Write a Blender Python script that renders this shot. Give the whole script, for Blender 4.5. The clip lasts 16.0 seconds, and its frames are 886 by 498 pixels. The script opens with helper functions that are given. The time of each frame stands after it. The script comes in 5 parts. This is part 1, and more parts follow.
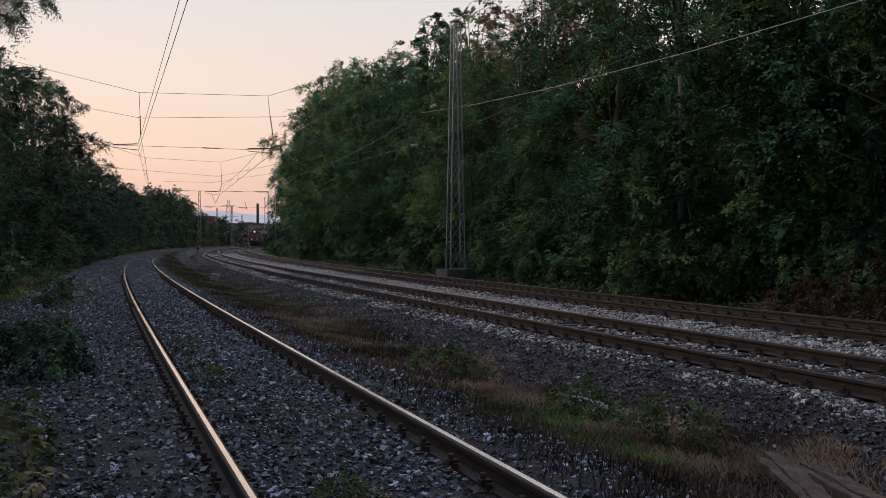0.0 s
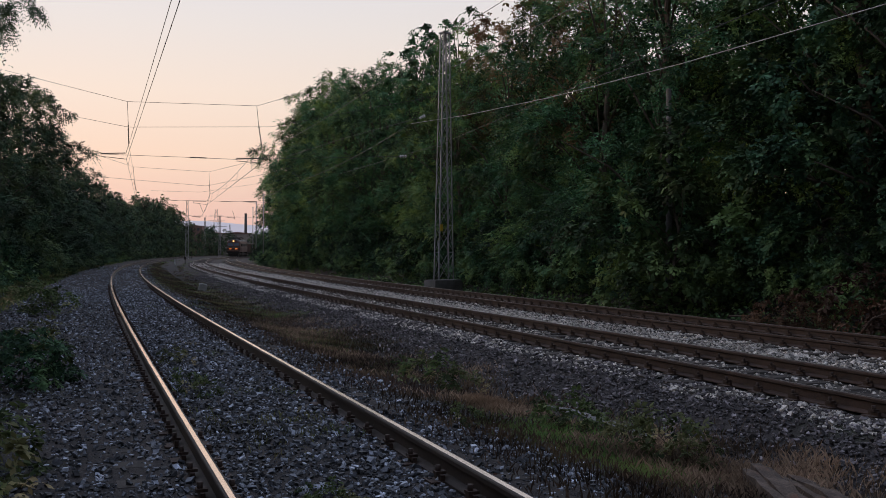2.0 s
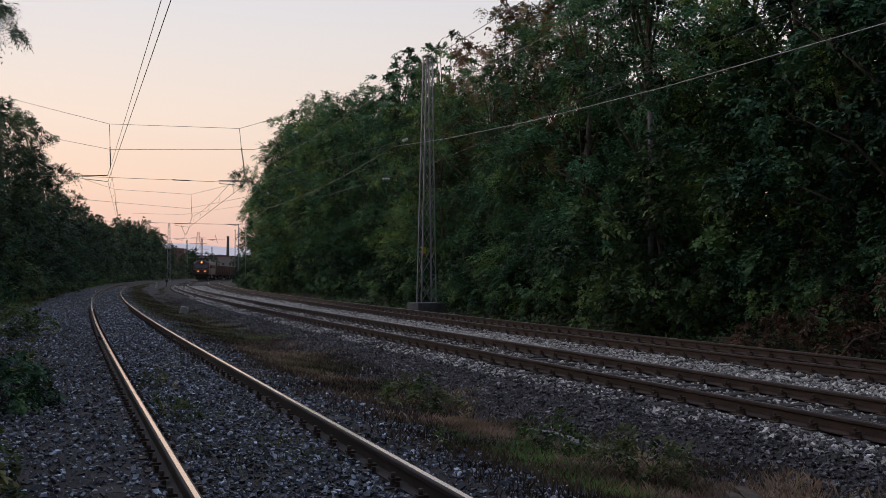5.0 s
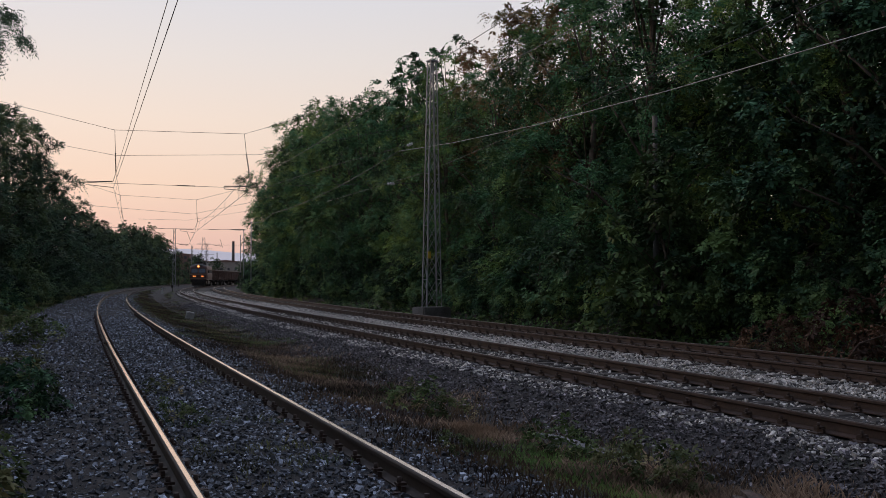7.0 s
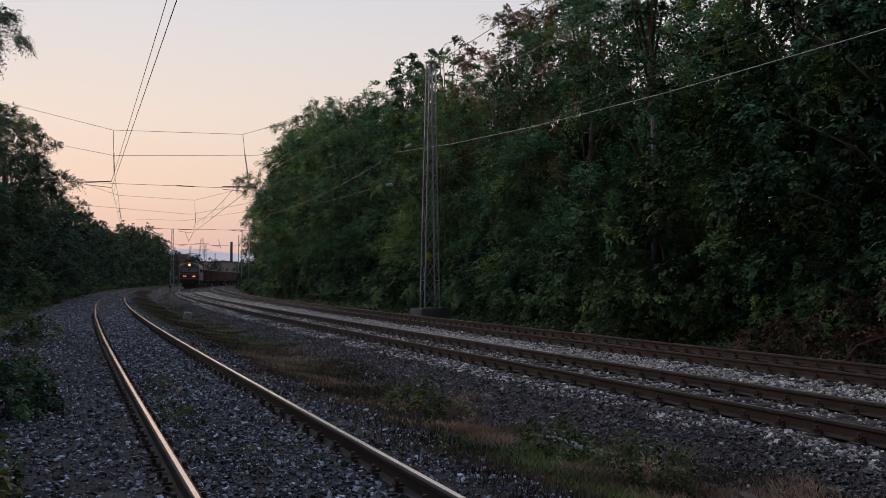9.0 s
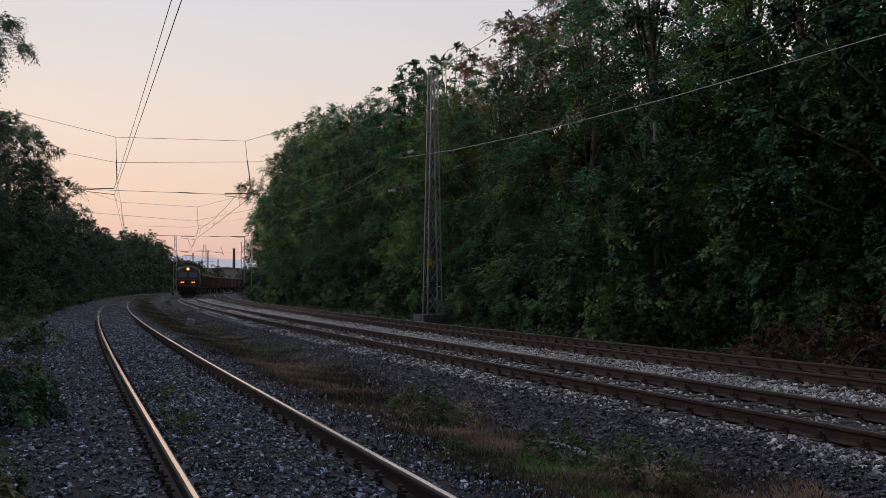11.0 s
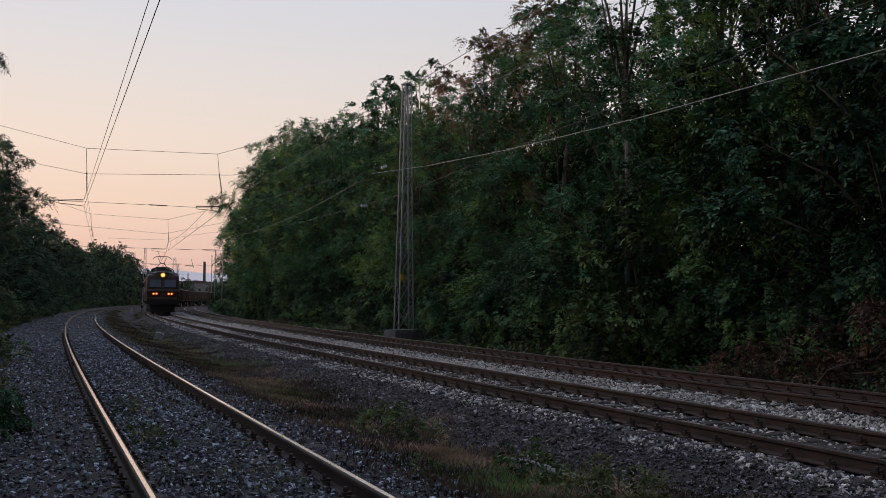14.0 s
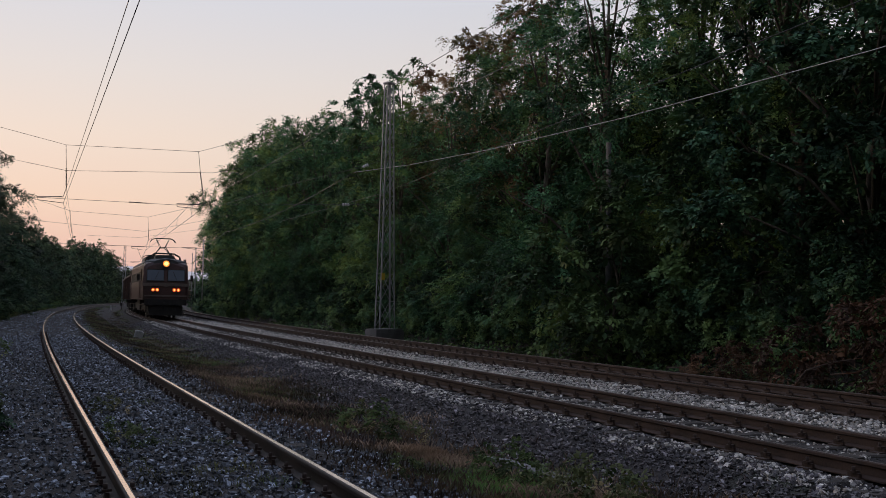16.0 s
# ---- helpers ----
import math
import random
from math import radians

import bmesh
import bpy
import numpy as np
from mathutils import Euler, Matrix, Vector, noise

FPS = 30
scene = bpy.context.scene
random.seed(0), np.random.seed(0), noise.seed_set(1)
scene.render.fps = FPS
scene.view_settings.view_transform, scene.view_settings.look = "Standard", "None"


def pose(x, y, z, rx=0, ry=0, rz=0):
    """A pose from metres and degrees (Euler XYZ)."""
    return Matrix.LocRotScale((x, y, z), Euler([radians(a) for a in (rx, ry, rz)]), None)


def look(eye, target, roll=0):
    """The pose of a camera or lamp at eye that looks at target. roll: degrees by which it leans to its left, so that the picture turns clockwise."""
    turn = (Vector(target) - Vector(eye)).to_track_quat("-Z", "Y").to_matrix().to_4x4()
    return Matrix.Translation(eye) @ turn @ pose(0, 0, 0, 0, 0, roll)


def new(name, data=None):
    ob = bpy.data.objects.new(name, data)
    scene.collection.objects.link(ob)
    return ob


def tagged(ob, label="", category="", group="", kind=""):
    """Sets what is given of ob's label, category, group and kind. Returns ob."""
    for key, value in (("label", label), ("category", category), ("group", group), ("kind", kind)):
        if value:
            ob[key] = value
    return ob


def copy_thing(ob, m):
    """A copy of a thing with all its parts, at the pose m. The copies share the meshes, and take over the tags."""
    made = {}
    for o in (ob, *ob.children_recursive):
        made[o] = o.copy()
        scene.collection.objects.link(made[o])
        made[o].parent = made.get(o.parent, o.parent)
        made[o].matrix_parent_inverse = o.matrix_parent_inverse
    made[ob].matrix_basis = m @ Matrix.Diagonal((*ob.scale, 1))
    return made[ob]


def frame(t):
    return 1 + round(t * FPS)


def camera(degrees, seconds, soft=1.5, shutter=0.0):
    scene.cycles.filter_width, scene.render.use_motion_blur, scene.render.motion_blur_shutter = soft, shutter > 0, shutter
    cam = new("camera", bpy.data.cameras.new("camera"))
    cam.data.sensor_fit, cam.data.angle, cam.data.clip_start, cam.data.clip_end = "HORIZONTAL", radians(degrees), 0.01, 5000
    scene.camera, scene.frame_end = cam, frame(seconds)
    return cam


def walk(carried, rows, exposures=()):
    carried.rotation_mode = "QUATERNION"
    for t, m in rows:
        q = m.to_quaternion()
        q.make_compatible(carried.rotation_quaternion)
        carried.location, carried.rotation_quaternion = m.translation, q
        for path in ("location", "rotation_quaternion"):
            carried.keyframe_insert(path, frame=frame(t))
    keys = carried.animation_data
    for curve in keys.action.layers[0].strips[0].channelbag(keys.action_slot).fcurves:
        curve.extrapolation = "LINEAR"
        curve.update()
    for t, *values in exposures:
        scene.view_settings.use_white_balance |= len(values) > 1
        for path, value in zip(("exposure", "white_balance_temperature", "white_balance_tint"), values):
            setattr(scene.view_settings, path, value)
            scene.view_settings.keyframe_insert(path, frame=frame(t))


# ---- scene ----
DUR = 16.0
FOV = 47.0
EYE = (0.0, 0.0, 1.477)
cam = camera(FOV, DUR, soft=0.55)
# a hand-held shot that only turns: seconds, tilt, lean, heading
TURNS = [
    (0, 89.556, -0.003, 0.000), (0.5, 89.589, 0.033, -0.153), (1, 89.770, -0.050, -0.293), (1.5, 90.017, -0.131, -0.328),
    (2, 90.169, -0.281, -0.661), (2.5, 90.231, -0.369, -0.924), (3, 90.333, -0.451, -1.283), (3.5, 90.454, -0.243, -1.591),
    (4, 90.591, -0.173, -1.622), (4.5, 91.208, -0.242, -1.650), (7, 91.694, -0.030, -1.334), (7.5, 91.627, 0.095, -1.097),
    (8, 91.630, 0.085, -1.049), (8.5, 91.637, -0.010, -1.262), (9, 91.754, -0.188, -1.438), (11.5, 92.376, -0.018, -1.277),
    (12, 92.748, -0.001, -1.468), (12.5, 92.815, -0.181, -1.983), (13, 93.027, -0.384, -2.370), (13.5, 93.004, -0.512, -2.647),
    (14, 92.994, -0.632, -2.894), (14.5, 93.122, -0.779, -3.207), (15, 92.986, -0.863, -3.498), (15.5, 93.078, -0.867, -3.598),
    (16, 92.969, -0.897, -3.952)]
walk(cam, [(t, pose(*EYE, a, b, c)) for t, a, b, c in TURNS], exposures=[(0, 0.0), (4, 0.0), (8, -0.07), (16, -0.10)])

# ---- world and sun: just after sunset, the glow ahead and to the left ----
GLOW_HEADING = radians(-22)          # from +y towards +x
world = bpy.data.worlds.new("dusk_sky")
scene.world = world
world.use_nodes = True
wn, wl = world.node_tree.nodes, world.node_tree.links
wn.clear()
w_out = wn.new("ShaderNodeOutputWorld")
w_bg = wn.new("ShaderNodeBackground")
w_bg.inputs[1].default_value = 1.0
sky = wn.new("ShaderNodeTexSky")
sky.sky_type, sky.sun_disc = "NISHITA", False
sky.sun_elevation, sky.sun_rotation = radians(1.0), GLOW_HEADING
sky.air_density, sky.dust_density, sky.ozone_density = 1.0, 1.5, 1.2
w_amp = wn.new("ShaderNodeMix")
w_amp.data_type, w_amp.blend_type = "RGBA", "MULTIPLY"
w_amp.inputs[0].default_value = 1.0
w_amp.inputs[7].default_value = (1.0, 1.0, 1.0, 1.0)
# a thin high veil of haze, peach near the horizon and pale blue-grey higher up
w_co = wn.new("ShaderNodeTexCoord")
w_sep = wn.new("ShaderNodeSeparateXYZ")
w_rmp = wn.new("ShaderNodeValToRGB")
el = w_rmp.color_ramp.elements
el[0].position, el[0].color = 0.0, (0.70, 0.47, 0.46, 1)
el[1].position, el[1].color = 1.0, (0.80, 0.94, 1.34, 1)
for pos, col in ((0.04, (0.82, 0.57, 0.50, 1)), (0.09, (0.93, 0.71, 0.58, 1)), (0.15, (0.94, 0.79, 0.69, 1)), (0.21, (0.87, 0.80, 0.77, 1)), (0.28, (0.78, 0.78, 0.84, 1)), (0.5, (0.92, 1.00, 1.22, 1))):
    e = el.new(pos)
    e.color = col
w_mix = wn.new("ShaderNodeMix")
w_mix.data_type = "RGBA"
w_mix.inputs[0].default_value = 0.94
w_dot = wn.new("ShaderNodeVectorMath")
w_dot.operation = "DOT_PRODUCT"
w_dot.inputs[1].default_value = (math.sin(GLOW_HEADING), math.cos(GLOW_HEADING), 0.0)
w_rng = wn.new("ShaderNodeMapRange")
for i, v in enumerate((-1.0, 1.0, 0.13, 1.03)):
    w_rng.inputs[i + 1].default_value = v
w_dim = wn.new("ShaderNodeMix")
w_dim.data_type, w_dim.blend_type = "RGBA", "MULTIPLY"
w_dim.inputs[0].default_value = 1.0
wl.new(w_co.outputs["Generated"], w_sep.inputs[0])
wl.new(w_co.outputs["Generated"], w_dot.inputs[0])
wl.new(w_dot.outputs["Value"], w_rng.inputs[0])
wl.new(w_sep.outputs[2], w_rmp.inputs[0])
wl.new(w_rmp.outputs[0], w_dim.inputs[6])
wl.new(w_rng.outputs[0], w_dim.inputs[7])
wl.new(sky.outputs[0], w_amp.inputs[6])
wl.new(w_amp.outputs[2], w_mix.inputs[6])
wl.new(w_dim.outputs[2], w_mix.inputs[7])
wl.new(w_mix.outputs[2], w_bg.inputs[0])
wl.new(w_bg.outputs[0], w_out.inputs[0])
w_amp.inputs[7].default_value = (0.12, 0.12, 0.12, 1.0)

sun = new("sun", bpy.data.lights.new("sun", "SUN"))
sun.data.energy, sun.data.angle, sun.data.color = 1.05, radians(24), (1.0, 0.72, 0.5)
SUN_HEADING = radians(-48)
sun.matrix_world = look((0, 0, 60), (-math.sin(SUN_HEADING) * 100, -math.cos(SUN_HEADING) * 100, 40))


# ---- materials ----
def material(name):
    m = bpy.data.materials.new(name)
    m.use_nodes = True
    nt = m.node_tree
    return m, nt.nodes, nt.links, nt.nodes["Principled BSDF"]


def surface(name, dark, light, scale=4.0, fine=40.0, rough=0.85, metal=0.0, bump=0.3, bump_dist=0.01, rand=0.0, island=0.0, third=None, third_scale=0.6, third_at=0.55):
    """Two colours mixed by coarse and fine noise in the object's own space, a third in patches, and fine relief."""
    m, n, l, b = material(name)
    co = n.new("ShaderNodeTexCoord")
    n1, n2 = n.new("ShaderNodeTexNoise"), n.new("ShaderNodeTexNoise")
    n1.inputs["Scale"].default_value, n2.inputs["Scale"].default_value = scale, fine
    n1.inputs["Detail"].default_value, n2.inputs["Detail"].default_value = 5, 4
    add = n.new("ShaderNodeMath")
    add.operation = "MULTIPLY_ADD"
    add.inputs[1].default_value = 0.55
    half = n.new("ShaderNodeMath")
    half.operation = "MULTIPLY"
    half.inputs[1].default_value = 0.45
    ramp = n.new("ShaderNodeValToRGB")
    ramp.color_ramp.elements[0].position, ramp.color_ramp.elements[1].position = 0.36, 0.66
    ramp.color_ramp.elements[0].color, ramp.color_ramp.elements[1].color = (*dark, 1), (*light, 1)
    l.new(co.outputs["Object"], n1.inputs[0])
    l.new(co.outputs["Object"], n2.inputs[0])
    l.new(n2.outputs[0], half.inputs[0])
    l.new(n1.outputs[0], add.inputs[0])
    l.new(half.outputs[0], add.inputs[2])
    l.new(add.outputs[0], ramp.inputs[0])
    col = ramp.outputs[0]
    if third:
        n3 = n.new("ShaderNodeTexNoise")
        n3.inputs["Scale"].default_value, n3.inputs["Detail"].default_value = third_scale, 6
        r3 = n.new("ShaderNodeMapRange")
        r3.inputs[1].default_value, r3.inputs[2].default_value = third_at, third_at + 0.12
        mx = n.new("ShaderNodeMix")
        mx.data_type = "RGBA"
        mx.inputs[7].default_value = (*third, 1)
        l.new(co.outputs["Object"], n3.inputs[0])
        l.new(n3.outputs[0], r3.inputs[0])
        l.new(r3.outputs[0], mx.inputs[0])
        l.new(col, mx.inputs[6])
        col = mx.outputs[2]
    if rand or island:
        if rand:
            src = n.new("ShaderNodeObjectInfo").outputs["Random"]
        else:
            src = n.new("ShaderNodeNewGeometry").outputs["Random Per Island"]
        amt = rand or island
        rr = n.new("ShaderNodeMapRange")
        rr.inputs[3].default_value, rr.inputs[4].default_value = 1 - amt, 1 + amt
        l.new(src, rr.inputs[0])
        mu = n.new("ShaderNodeMix")
        mu.data_type, mu.blend_type = "RGBA", "MULTIPLY"
        mu.inputs[0].default_value = 1.0
        l.new(col, mu.inputs[6])
        l.new(rr.outputs[0], mu.inputs[7])
        col = mu.outputs[2]
    l.new(col, b.inputs["Base Color"])
    b.inputs["Roughness"].default_value, b.inputs["Metallic"].default_value = rough, metal
    if bump:
        bp = n.new("ShaderNodeBump")
        bp.inputs["Strength"].default_value, bp.inputs["Distance"].default_value = bump, bump_dist
        l.new(add.outputs[0], bp.inputs["Height"])
        l.new(bp.outputs[0], b.inputs["Normal"])
    return m


def leaf_material(name, dark, light, tip, through_light=0.16):
    """Leaves: each one its own green, patches of yellower growth, some light passing through."""
    m, n, l, b = material(name)
    geo, inf, co = n.new("ShaderNodeNewGeometry"), n.new("ShaderNodeObjectInfo"), n.new("ShaderNodeTexCoord")
    r1 = n.new("ShaderNodeValToRGB")
    r1.color_ramp.elements[0].color, r1.color_ramp.elements[1].color = (*dark, 1), (*light, 1)
    l.new(geo.outputs["Random Per Island"], r1.inputs[0])
    ns = n.new("ShaderNodeTexNoise")
    ns.inputs["Scale"].default_value, ns.inputs["Detail"].default_value = 0.7, 3
    l.new(co.outputs["Object"], ns.inputs[0])
    ad = n.new("ShaderNodeMath")
    ad.operation = "MULTIPLY_ADD"
    ad.inputs[1].default_value = 0.25
    l.new(inf.outputs["Random"], ad.inputs[0])
    l.new(ns.outputs[0], ad.inputs[2])
    mr = n.new("ShaderNodeMapRange")
    mr.inputs[1].default_value, mr.inputs[2].default_value = 0.58, 0.85
    l.new(ad.outputs[0], mr.inputs[0])
    mx = n.new("ShaderNodeMix")
    mx.data_type = "RGBA"
    mx.inputs[7].default_value = (*tip, 1)
    l.new(mr.outputs[0], mx.inputs[0])
    l.new(r1.outputs[0], mx.inputs[6])
    # whole boughs differ: lit and shaded masses put into the colour by noise
    nb, rb, mb = n.new("ShaderNodeTexNoise"), n.new("ShaderNodeMapRange"), n.new("ShaderNodeMix")
    nb.inputs["Scale"].default_value, nb.inputs["Detail"].default_value = 0.55, 2
    rb.inputs[1].default_value, rb.inputs[2].default_value, rb.inputs[3].default_value, rb.inputs[4].default_value = 0.38, 0.62, 0.36, 1.75
    mb.data_type, mb.blend_type = "RGBA", "MULTIPLY"
    mb.inputs[0].default_value = 1.0
    l.new(co.outputs["Object"], nb.inputs[0])
    l.new(nb.outputs[0], rb.inputs[0])
    l.new(mx.outputs[2], mb.inputs[6])
    l.new(rb.outputs[0], mb.inputs[7])
    mx = mb
    l.new(mx.outputs[2], b.inputs["Base Color"])
    b.inputs["Roughness"].default_value = 0.65
    b.inputs["Specular IOR Level"].default_value = 0.14
    tr = n.new("ShaderNodeBsdfTranslucent")
    l.new(mx.outputs[2], tr.inputs[0])
    ms = n.new("ShaderNodeMixShader")
    ms.inputs[0].default_value = through_light
    out = n["Material Output"]
    l.new(b.outputs[0], ms.inputs[1])
    l.new(tr.outputs[0], ms.inputs[2])
    l.new(ms.outputs[0], out.inputs[0])
    return m


def glow(name, color, strength):
    m, n, l, b = material(name)
    b.inputs["Base Color"].default_value = (0.02, 0.02, 0.02, 1)
    b.inputs["Emission Color"].default_value = (*color, 1)
    b.inputs["Emission Strength"].default_value = strength
    return m


M_EARTH = surface("earth_and_grit", (0.011, 0.0090, 0.0095), (0.036, 0.029, 0.028), 1.3, 55, 0.95, bump=1.0, bump_dist=0.03, third=(0.026, 0.028, 0.014), third_scale=0.35, third_at=0.56)


def stone_material(name, steps, tint, rough=0.7):
    """Crushed stone: most pieces dull, a few pale, each with its own grain."""
    m, n, l, b = material(name)
    geo, co = n.new("ShaderNodeNewGeometry"), n.new("ShaderNodeTexCoord")
    ramp = n.new("ShaderNodeValToRGB")
    el = ramp.color_ramp.elements
    while len(el) < len(steps):
        el.new(0.5)
    for e, (pos, v) in zip(el, steps):
        e.position, e.color = pos, (v * tint[0], v * tint[1], v * tint[2], 1)
    ns, mr, mu = n.new("ShaderNodeTexNoise"), n.new("ShaderNodeMapRange"), n.new("ShaderNodeMix")
    ns.inputs["Scale"].default_value, ns.inputs["Detail"].default_value = 45, 4
    mr.inputs[1].default_value, mr.inputs[2].default_value, mr.inputs[3].default_value, mr.inputs[4].default_value = 0.3, 0.7, 0.6, 1.35
    mu.data_type, mu.blend_type = "RGBA", "MULTIPLY"
    mu.inputs[0].default_value = 1.0
    l.new(geo.outputs["Random Per Island"], ramp.inputs[0])
    l.new(co.outputs["Object"], ns.inputs[0])
    l.new(ns.outputs[0], mr.inputs[0])
    l.new(ramp.outputs[0], mu.inputs[6])
    l.new(mr.outputs[0], mu.inputs[7])
    l.new(mu.outputs[2], b.inputs["Base Color"])
    b.inputs["Roughness"].default_value = rough
    return m


M_STONE_OLD = stone_material("old_ballast_stone", ((0.0, 0.008), (0.40, 0.050), (0.75, 0.18), (1.0, 0.62)), (0.90, 0.98, 1.17))
M_STONE_DARK = stone_material("sooty_ballast_stone", ((0.0, 0.010), (0.5, 0.080), (0.92, 0.18), (1.0, 0.42)), (1.08, 0.96, 1.02))
M_STONE_NEW = stone_material("fresh_ballast_stone", ((0.0, 0.08), (0.3, 0.40), (0.75, 0.64), (1.0, 0.80)), (1.07, 0.99, 0.91))
# peach sky reflection tinted into the steel, stronger for the left rail
M_RAIL_TOP = surface("polished_rail_steel", (0.50, 0.42, 0.36), (0.76, 0.65, 0.57), 2, 90, 0.16, 1.0, bump=0.05, bump_dist=0.002)
M_RAIL_WARM = surface("sky_tinted_rail_steel", (0.58, 0.41, 0.31), (0.86, 0.66, 0.52), 2, 90, 0.16, 1.0, bump=0.05, bump_dist=0.002)
M_RAIL_DULL = surface("dull_rail_steel", (0.26, 0.21, 0.18), (0.46, 0.40, 0.36), 2, 60, 0.34, 0.9, bump=0.1, bump_dist=0.002)
M_RUST = surface("rusty_rail_side", (0.026, 0.0145, 0.0105), (0.068, 0.037, 0.026), 3, 50, 0.8, 0.0, bump=0.3, bump_dist=0.004)
# side track's webs face away from the glow: shade put into the colour
M_RUST_SHADED = surface("shaded_rail_side", (0.016, 0.011, 0.009), (0.045, 0.030, 0.024), 3, 50, 0.75, 0.0, bump=0.3, bump_dist=0.004)
M_LIMEWASH = surface("weathered_limewash", (0.30, 0.30, 0.29), (0.52, 0.52, 0.50), 4, 40, 0.9, bump=0.2)
M_SLEEPER = surface("tarred_sleeper_wood", (0.022, 0.018, 0.016), (0.07, 0.058, 0.05), 5, 60, 0.9, rand=0.35, bump=0.6, bump_dist=0.01)
M_OLDWOOD = surface("weathered_grey_wood", (0.030, 0.021, 0.017), (0.16, 0.115, 0.09), 6, 60, 0.9, bump=0.7, bump_dist=0.012, third=(0.16, 0.06, 0.03), third_scale=1.4)
M_POLE = surface("silvered_pole_wood", (0.060, 0.060, 0.064), (0.15, 0.15, 0.155), 4, 40, 0.9, bump=0.5, bump_dist=0.01)
M_CONCRETE = surface("stained_concrete", (0.09, 0.088, 0.085), (0.24, 0.235, 0.23), 2, 40, 0.9, bump=0.3)
M_STEEL = surface("galvanised_lattice_steel", (0.22, 0.22, 0.235), (0.42, 0.42, 0.44), 3, 50, 0.5, 0.1, bump=0.15, bump_dist=0.003)
M_WIRE = surface("dark_wire", (0.05, 0.045, 0.045), (0.12, 0.11, 0.11), 8, 50, 0.5, 0.6, bump=0)
M_WIRE_PALE = surface("weathered_wire", (0.17, 0.175, 0.185), (0.27, 0.27, 0.275), 4, 50, 0.5, 0.6, bump=0)
M_PORCELAIN = surface("white_glazed_insulator", (0.62, 0.62, 0.62), (0.80, 0.80, 0.80), 6, 40, 0.25, bump=0)
M_BROWN_INS = surface("brown_insulator", (0.05, 0.03, 0.025), (0.10, 0.06, 0.05), 6, 40, 0.35, bump=0)
M_BARK = surface("grey_brown_bark", (0.045, 0.035, 0.028), (0.13, 0.105, 0.085), 3, 22, 0.95, bump=0.9, bump_dist=0.03)
# the yellow growth colour is brightened to stand in for lit sprays
M_LEAF = leaf_material("locust_leaf", (0.026, 0.075, 0.042), (0.090, 0.200, 0.088), (0.20, 0.27, 0.07))
# backlit trees: their shade is put into a darker green
M_LEAF_SHADED = leaf_material("shaded_leaf", (0.016, 0.040, 0.026), (0.055, 0.100, 0.055), (0.085, 0.115, 0.045), 0.12)
# ivy green, darkened to stand in for canopy shade at the right edge
M_LEAF_IVY = leaf_material("shaded_ivy_leaf", (0.016, 0.045, 0.030), (0.058, 0.130, 0.070), (0.10, 0.16, 0.06), 0.1)
M_LEAF_GOLD = leaf_material("golden_leaf", (0.045, 0.058, 0.022), (0.15, 0.15, 0.055), (0.21, 0.125, 0.07), 0.16)
M_LEAF_B = leaf_material("ivy_and_shrub_leaf", (0.020, 0.056, 0.036), (0.078, 0.160, 0.078), (0.13, 0.19, 0.065))
M_LEAF_DRY = leaf_material("dry_brown_leaf", (0.055, 0.030, 0.021), (0.14, 0.080, 0.055), (0.10, 0.06, 0.036), 0.2)
M_DEADWEED = leaf_material("dead_brown_weed", (0.036, 0.024, 0.021), (0.10, 0.068, 0.056), (0.12, 0.085, 0.05), 0.2)
M_GRASS = leaf_material("verge_grass", (0.060, 0.105, 0.040), (0.17, 0.22, 0.080), (0.24, 0.19, 0.10), 0.3)
M_FRESH = leaf_material("fresh_grass_blade", (0.06, 0.14, 0.045), (0.15, 0.28, 0.09), (0.20, 0.28, 0.09), 0.3)
M_STRAW = leaf_material("dry_grass", (0.15, 0.105, 0.080), (0.40, 0.30, 0.22), (0.26, 0.17, 0.11), 0.3)


# ---- tracks: each centre line is a gentle bend to the right ----
def line_of(x0, y0, a, b, c, d):
    s = np.arange(-24.0, 520.0, 0.25)
    u = s / 100
    k = np.minimum(u, 1.9)
    th = a + b * k + c * k * k + d * k ** 3 + 0.14 * (u - k)
    dx, dy = np.sin(th), np.cos(th)
    i = int(np.argmin(abs(s)))
    x = np.concatenate([[0], np.cumsum((dx[1:] + dx[:-1]) / 2 * 0.25)])
    y = np.concatenate([[0], np.cumsum((dy[1:] + dy[:-1]) / 2 * 0.25)])
    return s, x0 + x - x[i], y0 + y - y[i], th


LINES = {"side": line_of(-0.102, 5.0, -0.331, 0.036, 0.094, -0.041),
         "middle": line_of(5.247, 9.0, -0.331, 0.063, 0.023, 0.0),
         "outer": line_of(8.502, 12.0, -0.347, 0.146, -0.057, 0.019)}
RAIL_TOP = {"side": 0.16, "middle": 0.111, "outer": 0.107}
RAIL_H = 0.16


def at(line, s, d=0.0):
    """A point d metres to the right of a track's centre line, and the heading there."""
    S, X, Y, T = LINES[line]
    x, y, th = np.interp(s, S, X), np.interp(s, S, Y), np.interp(s, S, T)
    return x + d * np.cos(th), y - d * np.sin(th), th


def offsets(line, px, py):
    """Signed distance of points to a centre line, right positive, and the run along it."""
    S, X, Y, T = LINES[line]
    s = np.clip((py - 9.0) * 1.04, -20, 515)
    for _ in range(6):
        x, y, th = np.interp(s, S, X), np.interp(s, S, Y), np.interp(s, S, T)
        s = np.clip(s + (px - x) * np.sin(th) + (py - y) * np.cos(th), -24, 519)
    x, y, th = np.interp(s, S, X), np.interp(s, S, Y), np.interp(s, S, T)
    return (px - x) * np.cos(th) - (py - y) * np.sin(th), s


